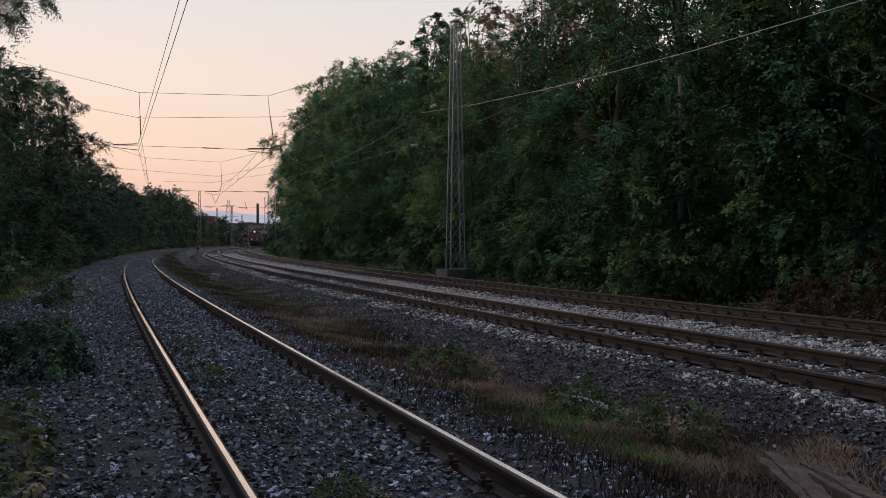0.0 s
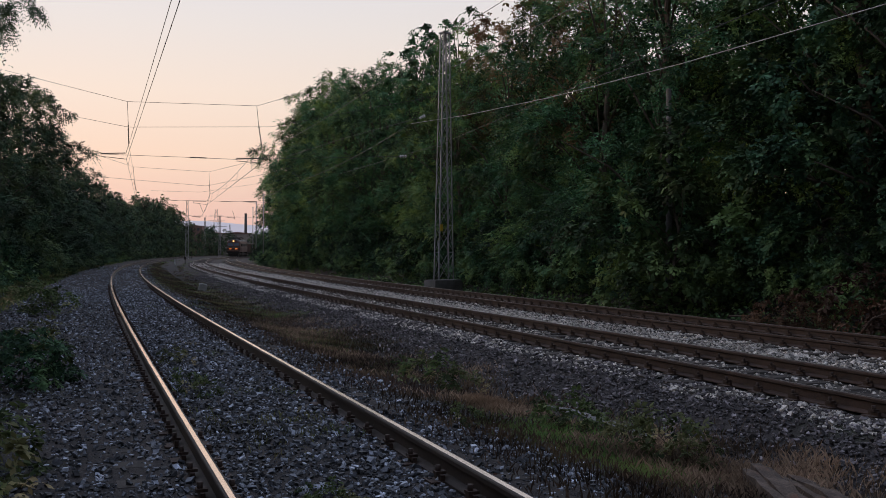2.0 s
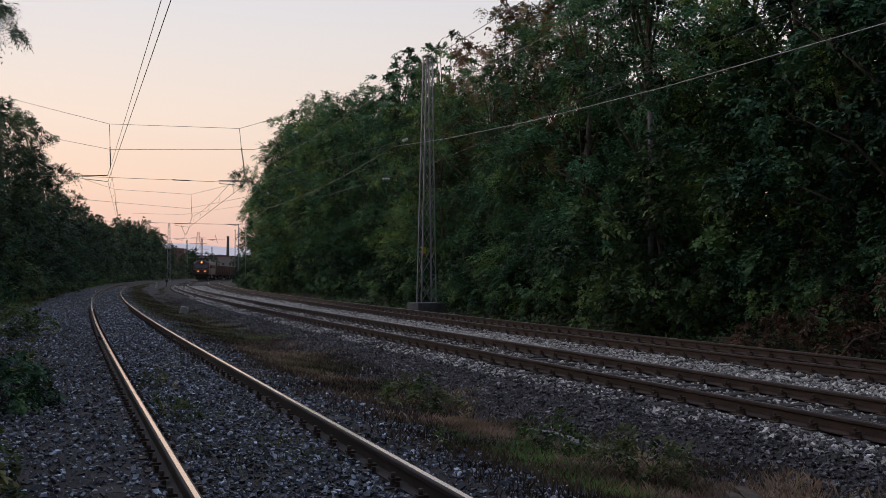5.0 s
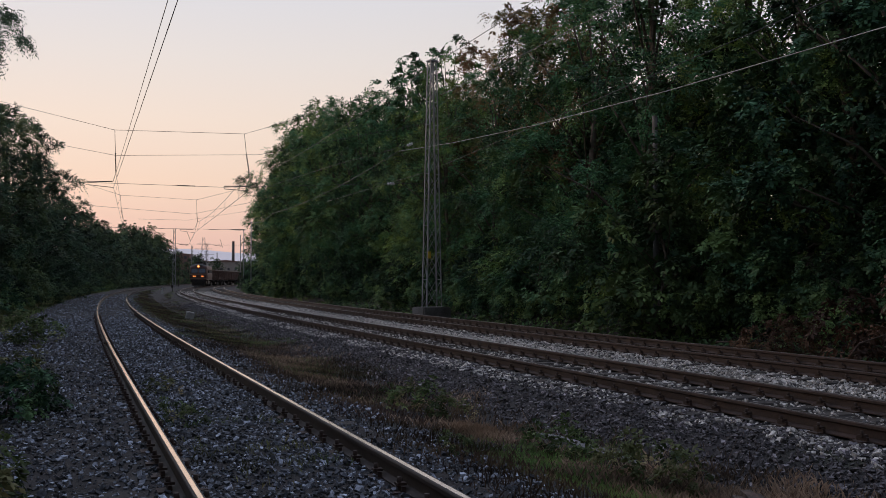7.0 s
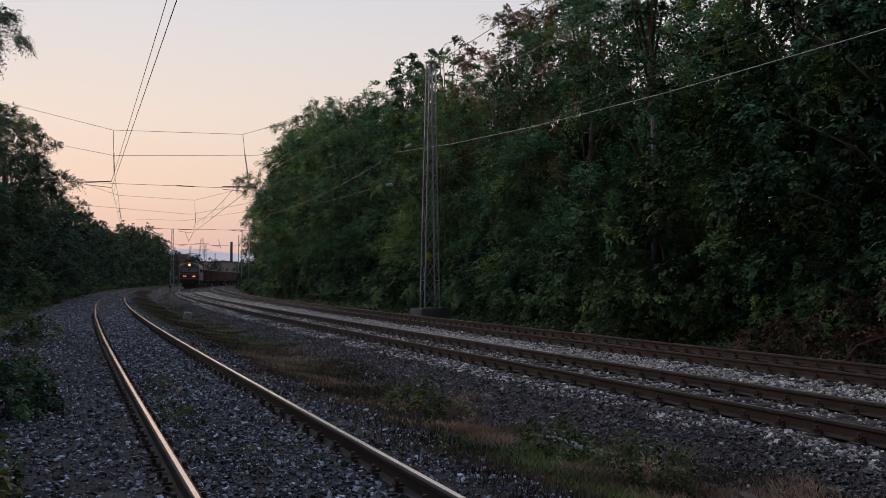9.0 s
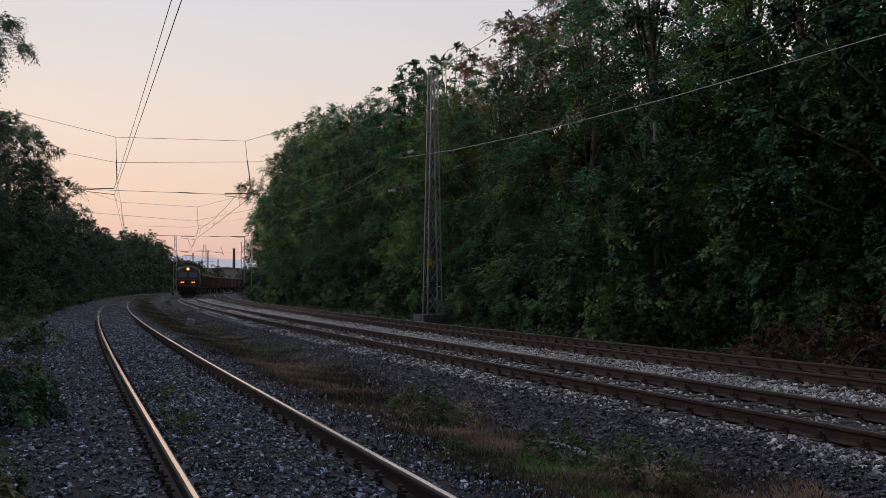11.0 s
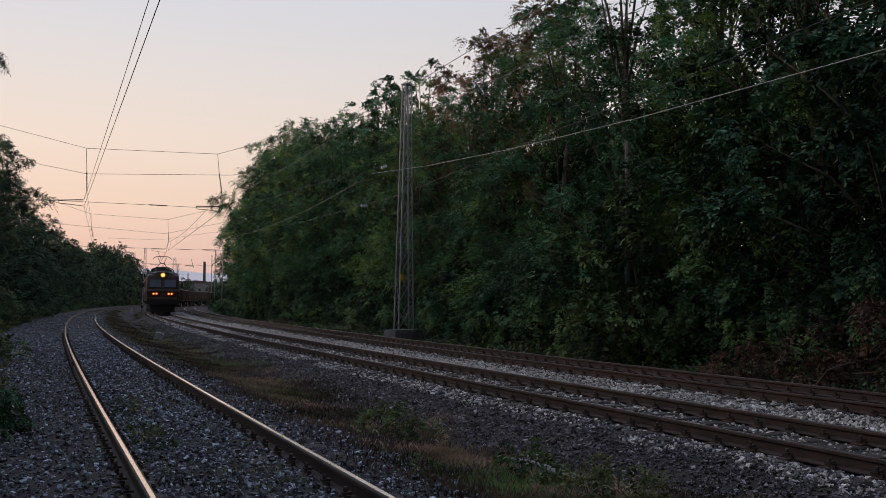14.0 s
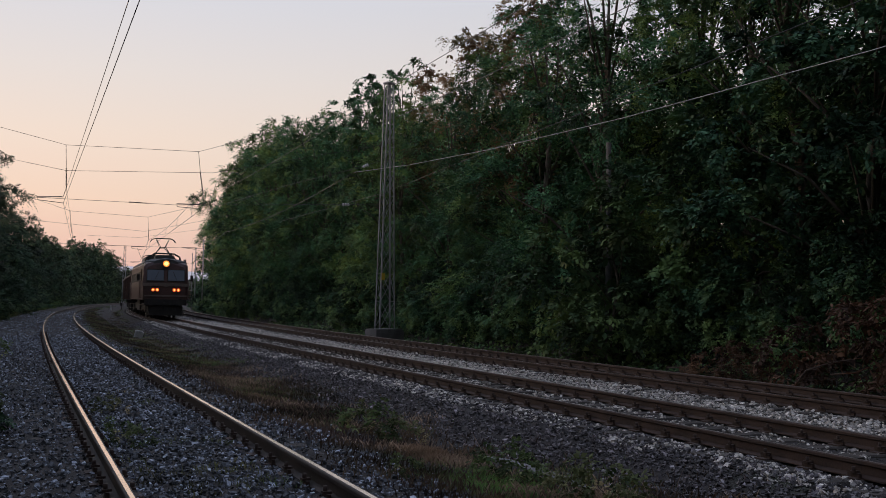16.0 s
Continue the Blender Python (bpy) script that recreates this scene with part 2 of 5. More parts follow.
def bumps(x, y, k, seed):
    """Cheap smooth waves for uneven ground."""
    r = np.random.RandomState(seed)
    z = 0
    for _ in range(6):
        a, p, f = r.uniform(0, 6.28), r.uniform(0, 6.28), r.uniform(0.6, 1.7) * k
        z = z + np.sin((x * np.cos(a) + y * np.sin(a)) * f + p)
    return z / 6


def ground_height(x, y):
    x, y = np.asarray(x, float), np.asarray(y, float)
    dl, _ = offsets("side", x, y)
    db, _ = offsets("middle", x, y)
    dc, _ = offsets("outer", x, y)
    z = np.interp(dl, [-60, -14, -8, -5, -2.6, -1.6, -1.1, 1.2, 1.7, 2.4, 3.2], [0.6, 0.2, -0.10, -0.10, -0.06, -0.01, 0.0, 0.0, -0.06, -0.20, -0.28])
    zb = np.interp(db, [-3.4, -2.6, -1.75, -1.45, 1.4, 2.0], [-0.30, -0.27, -0.10, -0.075, -0.075, -0.08])
    zc = np.interp(dc, [-2.0, -1.4, 1.5, 2.2, 3.0, 3.8, 9.0, 14, 40, 120], [-0.08, -0.08, -0.08, -0.25, -0.35, -0.2, 2.6, 3.2, 4.0, 4.0])
    z = np.where(dl > 3.2, -0.28, z)
    z = np.where(db > -3.4, zb, z)
    z = np.where(dc > -2.03, zc, z)
    far = np.clip((np.hypot(x, y) - 300) / 300, 0, 1)
    z = z * (1 - far) - 0.6 * far
    rough = np.clip((dc - 3) / 3, 0, 1) * 0.16 + np.clip((-dl - 4) / 4, 0, 1) * 0.08 + 0.012
    return z + rough * bumps(x, y, 1.3, 5) * (1 - far) + 0.012 * bumps(x, y, 5.0, 6) * (1 - far)


def mesh_of(name, verts, faces_n, faces, mats, mat_index=None, smooth=False):
    """A mesh from numpy arrays: all faces with faces_n corners."""
    me = bpy.data.meshes.new(name)
    verts = np.asarray(verts, np.float32).reshape(-1, 3)
    faces = np.asarray(faces, np.int32).reshape(-1, faces_n)
    me.vertices.add(len(verts))
    me.vertices.foreach_set("co", verts.ravel())
    me.loops.add(faces.size)
    me.loops.foreach_set("vertex_index", faces.ravel())
    me.polygons.add(len(faces))
    me.polygons.foreach_set("loop_start", np.arange(0, faces.size, faces_n, dtype=np.int32))
    if mat_index is not None:
        me.polygons.foreach_set("material_index", np.asarray(mat_index, np.int32))
    for m in mats:
        me.materials.append(m)
    me.update(calc_edges=True)
    me.polygons.foreach_set("use_smooth", np.full(len(faces), smooth))
    return me


def part(name, bm, mat, parent=None, label=""):
    me = bpy.data.meshes.new(name)
    bm.to_mesh(me)
    bm.free()
    for m in (mat if isinstance(mat, (list, tuple)) else [mat]):
        me.materials.append(m)
    ob = new(name, me)
    ob.parent = parent
    return tagged(ob, label)


def box(bm, x0, y0, z0, x1, y1, z1, mi=0, m=None):
    vs = [bm.verts.new((x, y, z)) for z in (z0, z1) for x, y in ((x0, y0), (x1, y0), (x1, y1), (x0, y1))]
    if m is not None:
        for v in vs:
            v.co = m @ v.co
    for f in ((3, 2, 1, 0), (4, 5, 6, 7), (0, 1, 5, 4), (1, 2, 6, 5), (2, 3, 7, 6), (3, 0, 4, 7)):
        bm.faces.new([vs[i] for i in f]).material_index = mi
    return vs


def rod(bm, a, b, r0, r1=None, n=6, caps=True, mi=0):
    """A round bar from a to b."""
    a, b = Vector(a), Vector(b)
    r1 = r0 if r1 is None else r1
    q = (b - a).to_track_quat("Z", "Y")
    rings = []
    for p, r in ((a, r0), (b, r1)):
        rings.append([bm.verts.new(p + q @ Vector((r * math.cos(6.2832 * i / n), r * math.sin(6.2832 * i / n), 0))) for i in range(n)])
    for i in range(n):
        f = bm.faces.new((rings[0][i], rings[0][(i + 1) % n], rings[1][(i + 1) % n], rings[1][i]))
        f.material_index, f.smooth = mi, n > 5
    if caps:
        bm.faces.new(rings[0][::-1]).material_index = mi
        bm.faces.new(rings[1]).material_index = mi


def tube(bm, pts, r, n=5, mi=0):
    """A round bar along a chain of points; r may be a list."""
    pts = [Vector(p) for p in pts]
    rs = r if isinstance(r, (list, tuple)) else [r] * len(pts)
    rings = []
    for i, p in enumerate(pts):
        t = (pts[min(i + 1, len(pts) - 1)] - pts[max(i - 1, 0)]).normalized()
        q = t.to_track_quat("Z", "Y")
        rings.append([bm.verts.new(p + q @ Vector((rs[i] * math.cos(6.2832 * k / n), rs[i] * math.sin(6.2832 * k / n), 0))) for k in range(n)])
    for a, b in zip(rings, rings[1:]):
        for k in range(n):
            f = bm.faces.new((a[k], a[(k + 1) % n], b[(k + 1) % n], b[k]))
            f.material_index, f.smooth = mi, True
    bm.faces.new(rings[0][::-1]).material_index = mi
    bm.faces.new(rings[-1]).material_index = mi


def empty(name, label="", category="", group="", kind=""):
    return tagged(new(name), label, category, group, kind)


# ---- the ground: one sheet to the horizon ----
def spaced(lo, hi, fine_lo, fine_hi, step, grow):
    a = list(np.arange(fine_lo, fine_hi, step))
    d, v = step, fine_lo
    while v > lo:
        d *= grow
        v -= d
        a.insert(0, max(v, lo))
    d, v = step, a[-1]
    while v < hi:
        d *= grow
        v += d
        a.append(min(v, hi))
    return np.array(a)


def build_ground():
    gx, gy = spaced(-2500, 2500, -14, 14, 0.24, 1.08), spaced(-400, 4200, 2.5, 14, 0.25, 1.045)
    X, Y = np.meshgrid(gx, gy)
    Z = ground_height(X.ravel(), Y.ravel())
    n = len(gx)
    i = np.arange(len(gy) - 1)[:, None] * n + np.arange(n - 1)[None, :]
    f = np.stack([i, i + 1, i + n + 1, i + n], -1).reshape(-1, 4)
    ob = new("ground", mesh_of("ground", np.stack([X.ravel(), Y.ravel(), Z], 1), 4, f, [M_EARTH], smooth=True))
    tagged(ob, "dark gritty earth with patches of thin grass along the railway", "ground", kind="structure")


build_ground()


# ---- ballast stones ----
def stone_shapes(seed, n=12):
    """A few angular stones: corner sets over one low solid."""
    r = np.random.RandomState(seed)
    base = np.array([[1, 1, 1], [-1, 1, 1], [-1, -1, 1], [1, -1, 1], [1, 1, -1], [-1, 1, -1], [-1, -1, -1], [1, -1, -1]], float)
    return [base * (0.62 + 0.0 * base) + r.uniform(-0.34, 0.34, base.shape) for _ in range(n)]


STONE_F = np.array([[0, 1, 2], [0, 2, 3], [4, 6, 5], [4, 7, 6], [0, 5, 1], [0, 4, 5], [1, 6, 2], [1, 5, 6], [2, 7, 3], [2, 6, 7], [3, 4, 0], [3, 7, 4]])


def scatter_stones(name, px, py, size, mat, seed, label, lift=0.25):
    r = np.random.RandomState(seed)
    n = len(px)
    shapes = np.array(stone_shapes(seed))
    v = shapes[r.randint(0, len(shapes), n)]
    sc = np.stack([r.uniform(0.7, 1.35, n), r.uniform(0.6, 1.1, n), r.uniform(0.4, 0.8, n)], 1) * (size * 0.5)[:, None]
    v = v * sc[:, None, :]
    for ax in ((0, 1), (1, 2), (0, 2)):
        a = r.uniform(0, 6.28, n) if ax == (0, 1) else r.normal(0, 0.45, n)
        c, s = np.cos(a)[:, None], np.sin(a)[:, None]
        p, q = v[:, :, ax[0]].copy(), v[:, :, ax[1]].copy()
        v[:, :, ax[0]], v[:, :, ax[1]] = p * c - q * s, p * s + q * c
    z = ground_height(px, py) + size * lift * r.uniform(0.2, 1.3, n)
    v = v + np.stack([px, py, z], 1)[:, None, :]
    f = STONE_F[None] + (np.arange(n) * 8)[:, None, None]
    ob = new(name, mesh_of(name, v.reshape(-1, 3), 3, f.reshape(-1, 3), [mat]))
    return tagged(ob, label, "ballast", kind="stuff")


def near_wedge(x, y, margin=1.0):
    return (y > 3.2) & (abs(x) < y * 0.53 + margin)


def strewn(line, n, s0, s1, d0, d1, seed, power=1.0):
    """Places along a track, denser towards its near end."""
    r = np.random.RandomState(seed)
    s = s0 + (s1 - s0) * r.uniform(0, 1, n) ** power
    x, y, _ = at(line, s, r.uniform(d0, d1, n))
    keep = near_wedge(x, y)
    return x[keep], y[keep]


def patchy(x, y, k, seed, cut):
    ragged = np.random.RandomState(seed + 2).normal(0, 0.22, len(x))
    keep = bumps(x, y, k, seed) + 0.5 * bumps(x, y, k * 3.1, seed + 1) + ragged > cut
    return x[keep], y[keep]


def scatter_grit(name, x, y, size, mat, seed, label):
    """Small eight-sided grit."""
    r = np.random.RandomState(seed)
    n = len(x)
    v = np.array([[1, 0, 0], [0, 1, 0], [-1, 0, 0], [0, -1, 0], [0, 0, 1], [0, 0, -1]], float)[None] * (1 + r.uniform(-0.4, 0.4, (n, 6, 1)))
    v = v * np.stack([r.uniform(0.7, 1.4, n), r.uniform(0.6, 1.1, n), r.uniform(0.35, 0.7, n)], 1)[:, None, :] * (size * 0.5)[:, None, None]
    a = r.uniform(0, 6.28, n)
    c, s = np.cos(a)[:, None], np.sin(a)[:, None]
    v[:, :, 0], v[:, :, 1] = v[:, :, 0] * c - v[:, :, 1] * s, v[:, :, 0] * s + v[:, :, 1] * c
    v = v + np.stack([x, y, ground_height(x, y) + size * 0.1], 1)[:, None, :]
    f = np.array([[0, 1, 4], [1, 2, 4], [2, 3, 4], [3, 0, 4], [1, 0, 5], [2, 1, 5], [3, 2, 5], [0, 3, 5]])[None] + (np.arange(n) * 6)[:, None, None]
    return tagged(new(name, mesh_of(name, v.reshape(-1, 3), 3, f.reshape(-1, 3), [mat])), label, "gravel", kind="stuff")


def build_ballast():
    r = np.random.RandomState(3)
    x, y = strewn("side", 26000, -4, 34, -0.66, 0.66, 11, 2.0)
    x, y = patchy(x, y, 1.4, 38, -0.85)
    x2, y2 = strewn("side", 41000, -4, 36, -4.4, -0.85, 12, 2.0)
    x2, y2 = patchy(x2, y2, 1.1, 40, -0.75)
    x3, y3 = strewn("side", 13000, -4, 30, 0.85, 2.0, 13, 1.6)
    x3, y3 = patchy(x3, y3, 1.2, 44, -0.2)
    x, y = np.concatenate([x, x2, x3]), np.concatenate([y, y2, y3])
    scatter_stones("ballast_side", x, y, r.gamma(6, 0.0054, len(x)).clip(0.014, 0.065), M_STONE_OLD, 21, "dull grey crushed stone ballast trodden into the side track")
    x, y = strewn("side", 40000, -4, 28, -5.5, 3.8, 18, 2.1)
    scatter_grit("grit", x, y, r.gamma(5, 0.0045, len(x)).clip(0.010, 0.05), M_STONE_OLD, 24, "small grey grit on the trodden earth beside the rails")
    x, y = strewn("side", 17000, 26, 100, -3.3, 1.5, 19, 1.5)
    scatter_grit("far_gravel", x, y, r.gamma(6, 0.008, len(x)).clip(0.025, 0.09), M_STONE_OLD, 25, "grey gravel on the path and the far side track")
    x, y = strewn("middle", 7500, 42, 120, -1.15, 3.1, 20, 1.3)
    scatter_grit("far_ballast", x, y, r.gamma(6, 0.014, len(x)).clip(0.04, 0.16), M_STONE_NEW, 26, "pale ballast on the far running tracks")
    x, y = strewn("middle", 39000, -7, 60, -2.75, -0.9, 14, 1.7)
    scatter_stones("ballast_shoulder", x, y, r.gamma(7, 0.0059, len(x)).clip(0.022, 0.075), M_STONE_DARK, 22, "dark brown-grey ballast on the sloping track shoulder")
    x, y = strewn("middle", 36000, -7, 62, 0.85, 3.15, 15, 1.6)
    x2, y2 = strewn("middle", 7000, -7, 60, -0.64, 0.64, 16, 1.6)
    x3, y3 = strewn("middle", 9000, -7, 60, -1.62, -0.90, 17, 1.5)
    x3, y3 = patchy(x3, y3, 1.6, 50, -0.15)
    x, y = np.concatenate([x, x2, x3]), np.concatenate([y, y2, y3])
    scatter_stones("ballast_fresh", x, y, r.gamma(8, 0.0056, len(x)).clip(0.025, 0.085), M_STONE_NEW, 23, "pale grey fresh ballast between the two running tracks")


build_ballast()


# ---- the tracks ----
PROFILE = [(-0.075, 0), (0.075, 0), (0.075, 0.012), (0.012, 0.032), (0.009, 0.11), (0.035, 0.122), (0.036, 0.148), (0.031, 0.156), (0.017, 0.16), (-0.017, 0.16), (-0.031, 0.156), (-0.036, 0.148), (-0.035, 0.122), (-0.009, 0.11), (-0.012, 0.032), (-0.075, 0.012)]


def build_rail(parent, line, d, top_mat, side_mat):
    s = np.concatenate([np.arange(-14, 60, 0.5), np.arange(60, 330, 1.5)])
    x, y, th = at(line, s, d)
    z = RAIL_TOP[line] - RAIL_H
    # the heads lean inwards, as worn rails do
    lean = 0.10 if d > 0 else -0.05
    rows = [np.stack([x + o * np.cos(th), y - o * np.sin(th), np.full_like(x, z + h + (lean * o if h > 0.12 else 0.0))], 1) for o, h in PROFILE]
    v = np.stack(rows, 1).reshape(-1, 3)
    k = len(PROFILE)
    i = np.arange(len(s) - 1)[:, None] * k
    j = np.arange(k)[None, :]
    j2 = (j + 1) % k
    f = np.stack([i + j, i + j2, i + k + j2, i + k + j], -1)
    mi = np.broadcast_to(np.isin(np.arange(k), (8,)).astype(int), f.shape[:2])
    ob = new("rail", mesh_of("rail", v, 4, f.reshape(-1, 4)[:, ::-1], [side_mat, top_mat], mi.ravel()))
    ob.parent = parent
    return ob


def sleeper_mesh():
    bm = bmesh.new()
    box(bm, -1.3, -0.125, -0.16, 1.3, 0.125, 0.0)
    bmesh.ops.bevel(bm, geom=[e for e in bm.edges if abs(e.verts[0].co.x - e.verts[1].co.x) > 1], offset=0.018, segments=1, affect="EDGES")
    me = bpy.data.meshes.new("sleeper")
    bm.to_mesh(me)
    bm.free()
    me.materials.append(M_SLEEPER)
    return me


def fastening_mesh():
    """Ribbed base plate with a clip and bolt on each side of the rail foot."""
    bm = bmesh.new()
    box(bm, -0.17, -0.08, 0.0, 0.17, 0.08, 0.012)
    for sx in (-1, 1):
        box(bm, sx * 0.085 - 0.014, -0.07, 0.012, sx * 0.085 + 0.014, 0.07, 0.05)
        box(bm, min(sx * 0.05, sx * 0.12), -0.035, 0.05, max(sx * 0.05, sx * 0.12), 0.035, 0.068)
        rod(bm, (sx * 0.095, 0, 0.05), (sx * 0.095, 0, 0.105), 0.018, n=6)
    me = bpy.data.meshes.new("fastening")
    bm.to_mesh(me)
    bm.free()
    me.materials.append(M_RUST)
    return me


def build_tracks():
    sl, fa = sleeper_mesh(), fastening_mesh()
    for line, label, top, s1, s2 in (("side", "side track with polished rails on dark wooden sleepers", M_RAIL_TOP, 150, 38), ("middle", "running track with rust-brown rails on dark sleepers", M_RAIL_DULL, 160, 45),
                                     ("outer", "running track with rusty rails beside the wooded bank", M_RAIL_DULL, 150, 42)):
        tr = empty("railway_track_" + line, label, "railway track", kind="structure")
        for d in (-0.753, 0.753):
            build_rail(tr, line, d, M_RAIL_WARM if line == "side" and d < 0 else top, M_RUST_SHADED if line == "side" else M_RUST)
        z = RAIL_TOP[line] - RAIL_H
        s = -9.0
        while s < s1:
            x, y, th = at(line, s)
            if y > 2.5 or line == "side":
                ob = new("sleeper", sl)
                ob.parent = tr
                ob.matrix_basis = pose(x, y, z - 0.004, 0, 0, -math.degrees(th) + random.uniform(-0.8, 0.8))
                if s < s2 and y > 3:
                    for d in (-0.753, 0.753):
                        k = new("fastening", fa)
                        k.parent = ob
                        k.matrix_basis = pose(d, 0, 0.002)
            s += 0.58


build_tracks()


# ---- trees ----
def frond_mesh_arrays(r, P, N, length, pairs=4, leaf=0.13, width=0.36, droop=0.6):
    """Compound leaves at places P that grow along N and droop: leaflets as small blades in pairs. Returns corners and quads."""
    n = len(P)
    N = N / (np.linalg.norm(N, axis=1, keepdims=True) + 1e-9)
    up = np.array([0, 0, 1.0])
    side = np.cross(N, up) + r.normal(0, 0.25, (n, 3))
    side /= np.linalg.norm(side, axis=1, keepdims=True) + 1e-9
    L = length * r.uniform(0.6, 1.25, n)
    out = []
    for i in range(pairs + 1):
        u = (i + 0.7) / (pairs + 0.7)
        base = P + N * (L * u)[:, None] - up * (droop * L * u * u)[:, None]
        tang = N - up * (2 * droop * u)
        tang = tang / np.linalg.norm(tang, axis=1, keepdims=True)
        for sgn in ((-1, 1) if i < pairs else (0,)):
            d = (tang * 0.55 + side * sgn if sgn else tang) + r.normal(0, 0.18, (n, 3)) - up * 0.25
            d /= np.linalg.norm(d, axis=1, keepdims=True)
            ll = leaf * r.uniform(0.75, 1.25, n)[:, None] * (1.05 - 0.35 * abs(u - 0.45))
            w = np.cross(d, np.cross(side, tang) + r.normal(0, 0.3, (n, 3)))
            w = w / (np.linalg.norm(w, axis=1, keepdims=True) + 1e-9) * ll * width * 0.5
            mid = base + d * ll * 0.5
            out.append(np.stack([base, mid + w, base + d * ll, mid - w], 1))
    v = np.concatenate(out, 0)
    return v.reshape(-1, 3), np.arange(len(v) * 4).reshape(-1, 4)


def crown_places(r, clumps, per, spray):
    """Sprays of leaves on the outer and upper side of each bough, and the way each leaf stalk grows. The undersides stay bare."""
    P, N = [], []
    for c, rad, axis in clumps:
        k = max(4, int(per * rad * rad))
        out = np.array([c[0] - axis[0], c[1] - axis[1], 0.0])
        out /= np.linalg.norm(out) + 1e-6
        d = r.normal(0, 0.75, (k, 3)) + out * 0.6 + np.array([0, 0, 0.55])
        d /= np.linalg.norm(d, axis=1, keepdims=True)
        tip = np.array(c) + d * np.array([1.2, 1.2, 0.62]) * (rad * r.uniform(0.66, 1.12, k))[:, None]
        i = np.repeat(np.arange(k), spray)
        P.append(tip[i] + r.normal(0, 0.10 * rad, (len(i), 3)))
        N.append(d[i] * 0.9 + r.normal(0, 0.55, (len(i), 3)))
    return np.concatenate(P), np.concatenate(N)


def build_tree(seed, height, radius, low, per, label, mat=None, leaf=0.2, frond=0.5, pairs=3, clumps_n=34, group="trees beside the railway", lean=0.0, width=0.46, droop=0.6, core=26, core_size=0.34, name="tree", cat="tree", squat=1.0, spray=12, bough=(0.32, 0.54)):
    """A tree: tapered trunk, branches to each clump, and a crown of many small leaves. low: how far down the foliage comes."""
    r = np.random.RandomState(seed)
    tree = empty(name, label, cat, group)
    clumps = []
    for i in range(clumps_n):
        f = (i + 0.5) / clumps_n
        h = low + (height - low) * f
        env = radius * (0.66 + 0.42 * math.sin(math.pi * min(1, 0.12 + f * 0.80))) * (1 - 0.70 * max(0, f - 0.62) / 0.38)
        a = i * 2.39996 + r.uniform(-0.5, 0.5)
        q = env * r.uniform(0.55, 1.0)
        clumps.append(((q * math.cos(a) + lean * f, q * math.sin(a), h + r.uniform(-0.3, 0.3) * squat), radius * r.uniform(*bough) * (1 - 0.36 * f), (lean * f, 0.0)))
    bm = bmesh.new()
    top = Vector((lean * 0.8, 0, height * 0.86))
    pts = [Vector((0, 0, -0.5 * squat)), Vector((r.uniform(-.1, .1), r.uniform(-.1, .1), height * 0.25)), Vector((lean * 0.3 + r.uniform(-.1, .1) * radius, r.uniform(-.1, .1) * radius, height * 0.55)), top]
    r0 = 0.012 * height + 0.03 * squat
    tube(bm, pts, [r0 * 1.25, r0, r0 * 0.6, 0.012], 7)
    part("trunk" if cat == "tree" else "stem", bm, M_BARK, tree)
    bm = bmesh.new()
    for c, rad, _ in clumps:
        c = Vector(c)
        f = max(0.12, min(0.95, (c.z - 0.1 * height) / height * 0.85))
        k = f * 3
        i = min(2, int(k))
        p = pts[i].lerp(pts[i + 1], k - i)
        mid = p.lerp(c, 0.55) + Vector((r.uniform(-.06, .06) * radius, r.uniform(-.06, .06) * radius, 0.02 * height))
        tube(bm, [p, mid, c], [r0 * 0.30, r0 * 0.2, r0 * 0.07], 4)
    part("branchwork", bm, M_BARK, tree)
    P, N = crown_places(r, clumps, per, spray)
    v, f = frond_mesh_arrays(r, P, N, frond, pairs, leaf, width, droop)
    if core:
        # larger leaf blades added deep inside, between the boughs and the trunk, to block light
        C = np.concatenate([np.array([c[0] * u, c[1] * u, c[2] - 0.1 * rad]) + r.normal(0, 0.40 * rad, (core // 2, 3)) for c, rad, _ in clumps for u in (0.78, 0.42)])
        v2, f2 = frond_mesh_arrays(r, C, r.normal(0, 1, C.shape), core_size, 1, core_size * 0.8, 0.55, 0.4)
        f = np.concatenate([f, f2 + len(v)])
        v = np.concatenate([v, v2])
    ob = new("crown", mesh_of("crown", v, 4, f, [mat or M_LEAF]))
    ob.parent = tree
    return tree


def set_at(x, y, rz=0.0, sc=1.0, dz=-0.1):
    return pose(x, y, float(ground_height(x, y)) + dz, 0, 0, rz) @ Matrix.Diagonal((sc, sc, sc, 1))


def grove(templates, spots, seed):
    """Copies of a few plants, each turned and sized in its own way; the first of each kind is the original."""
    r = random.Random(seed)
    used = set()
    for k, (line, s, d, size) in enumerate(spots):
        t = templates[k % len(templates)]
        x, y, _ = at(line, s, d)
        m = set_at(float(x), float(y), r.uniform(0, 360), size * r.uniform(0.93, 1.07))
        if t.name in used:
            c = copy_thing(t, m)
            c.scale = m.to_scale()
        else:
            used.add(t.name)
            t.matrix_basis = m


def wood_height(s):
    """How tall the wood beside the outer track stands along its run."""
    return float(np.interp(s, [-25, 20, 27, 32, 39, 46, 53, 60, 66, 72, 78, 84, 90, 100, 106, 116, 150], [12.5, 13.2, 12.8, 11.8, 11.2, 11.6, 12.6, 13.4, 14.2, 14.9, 15.6, 16.2, 16.8, 17.6, 17.0, 14.5, 14.0]))


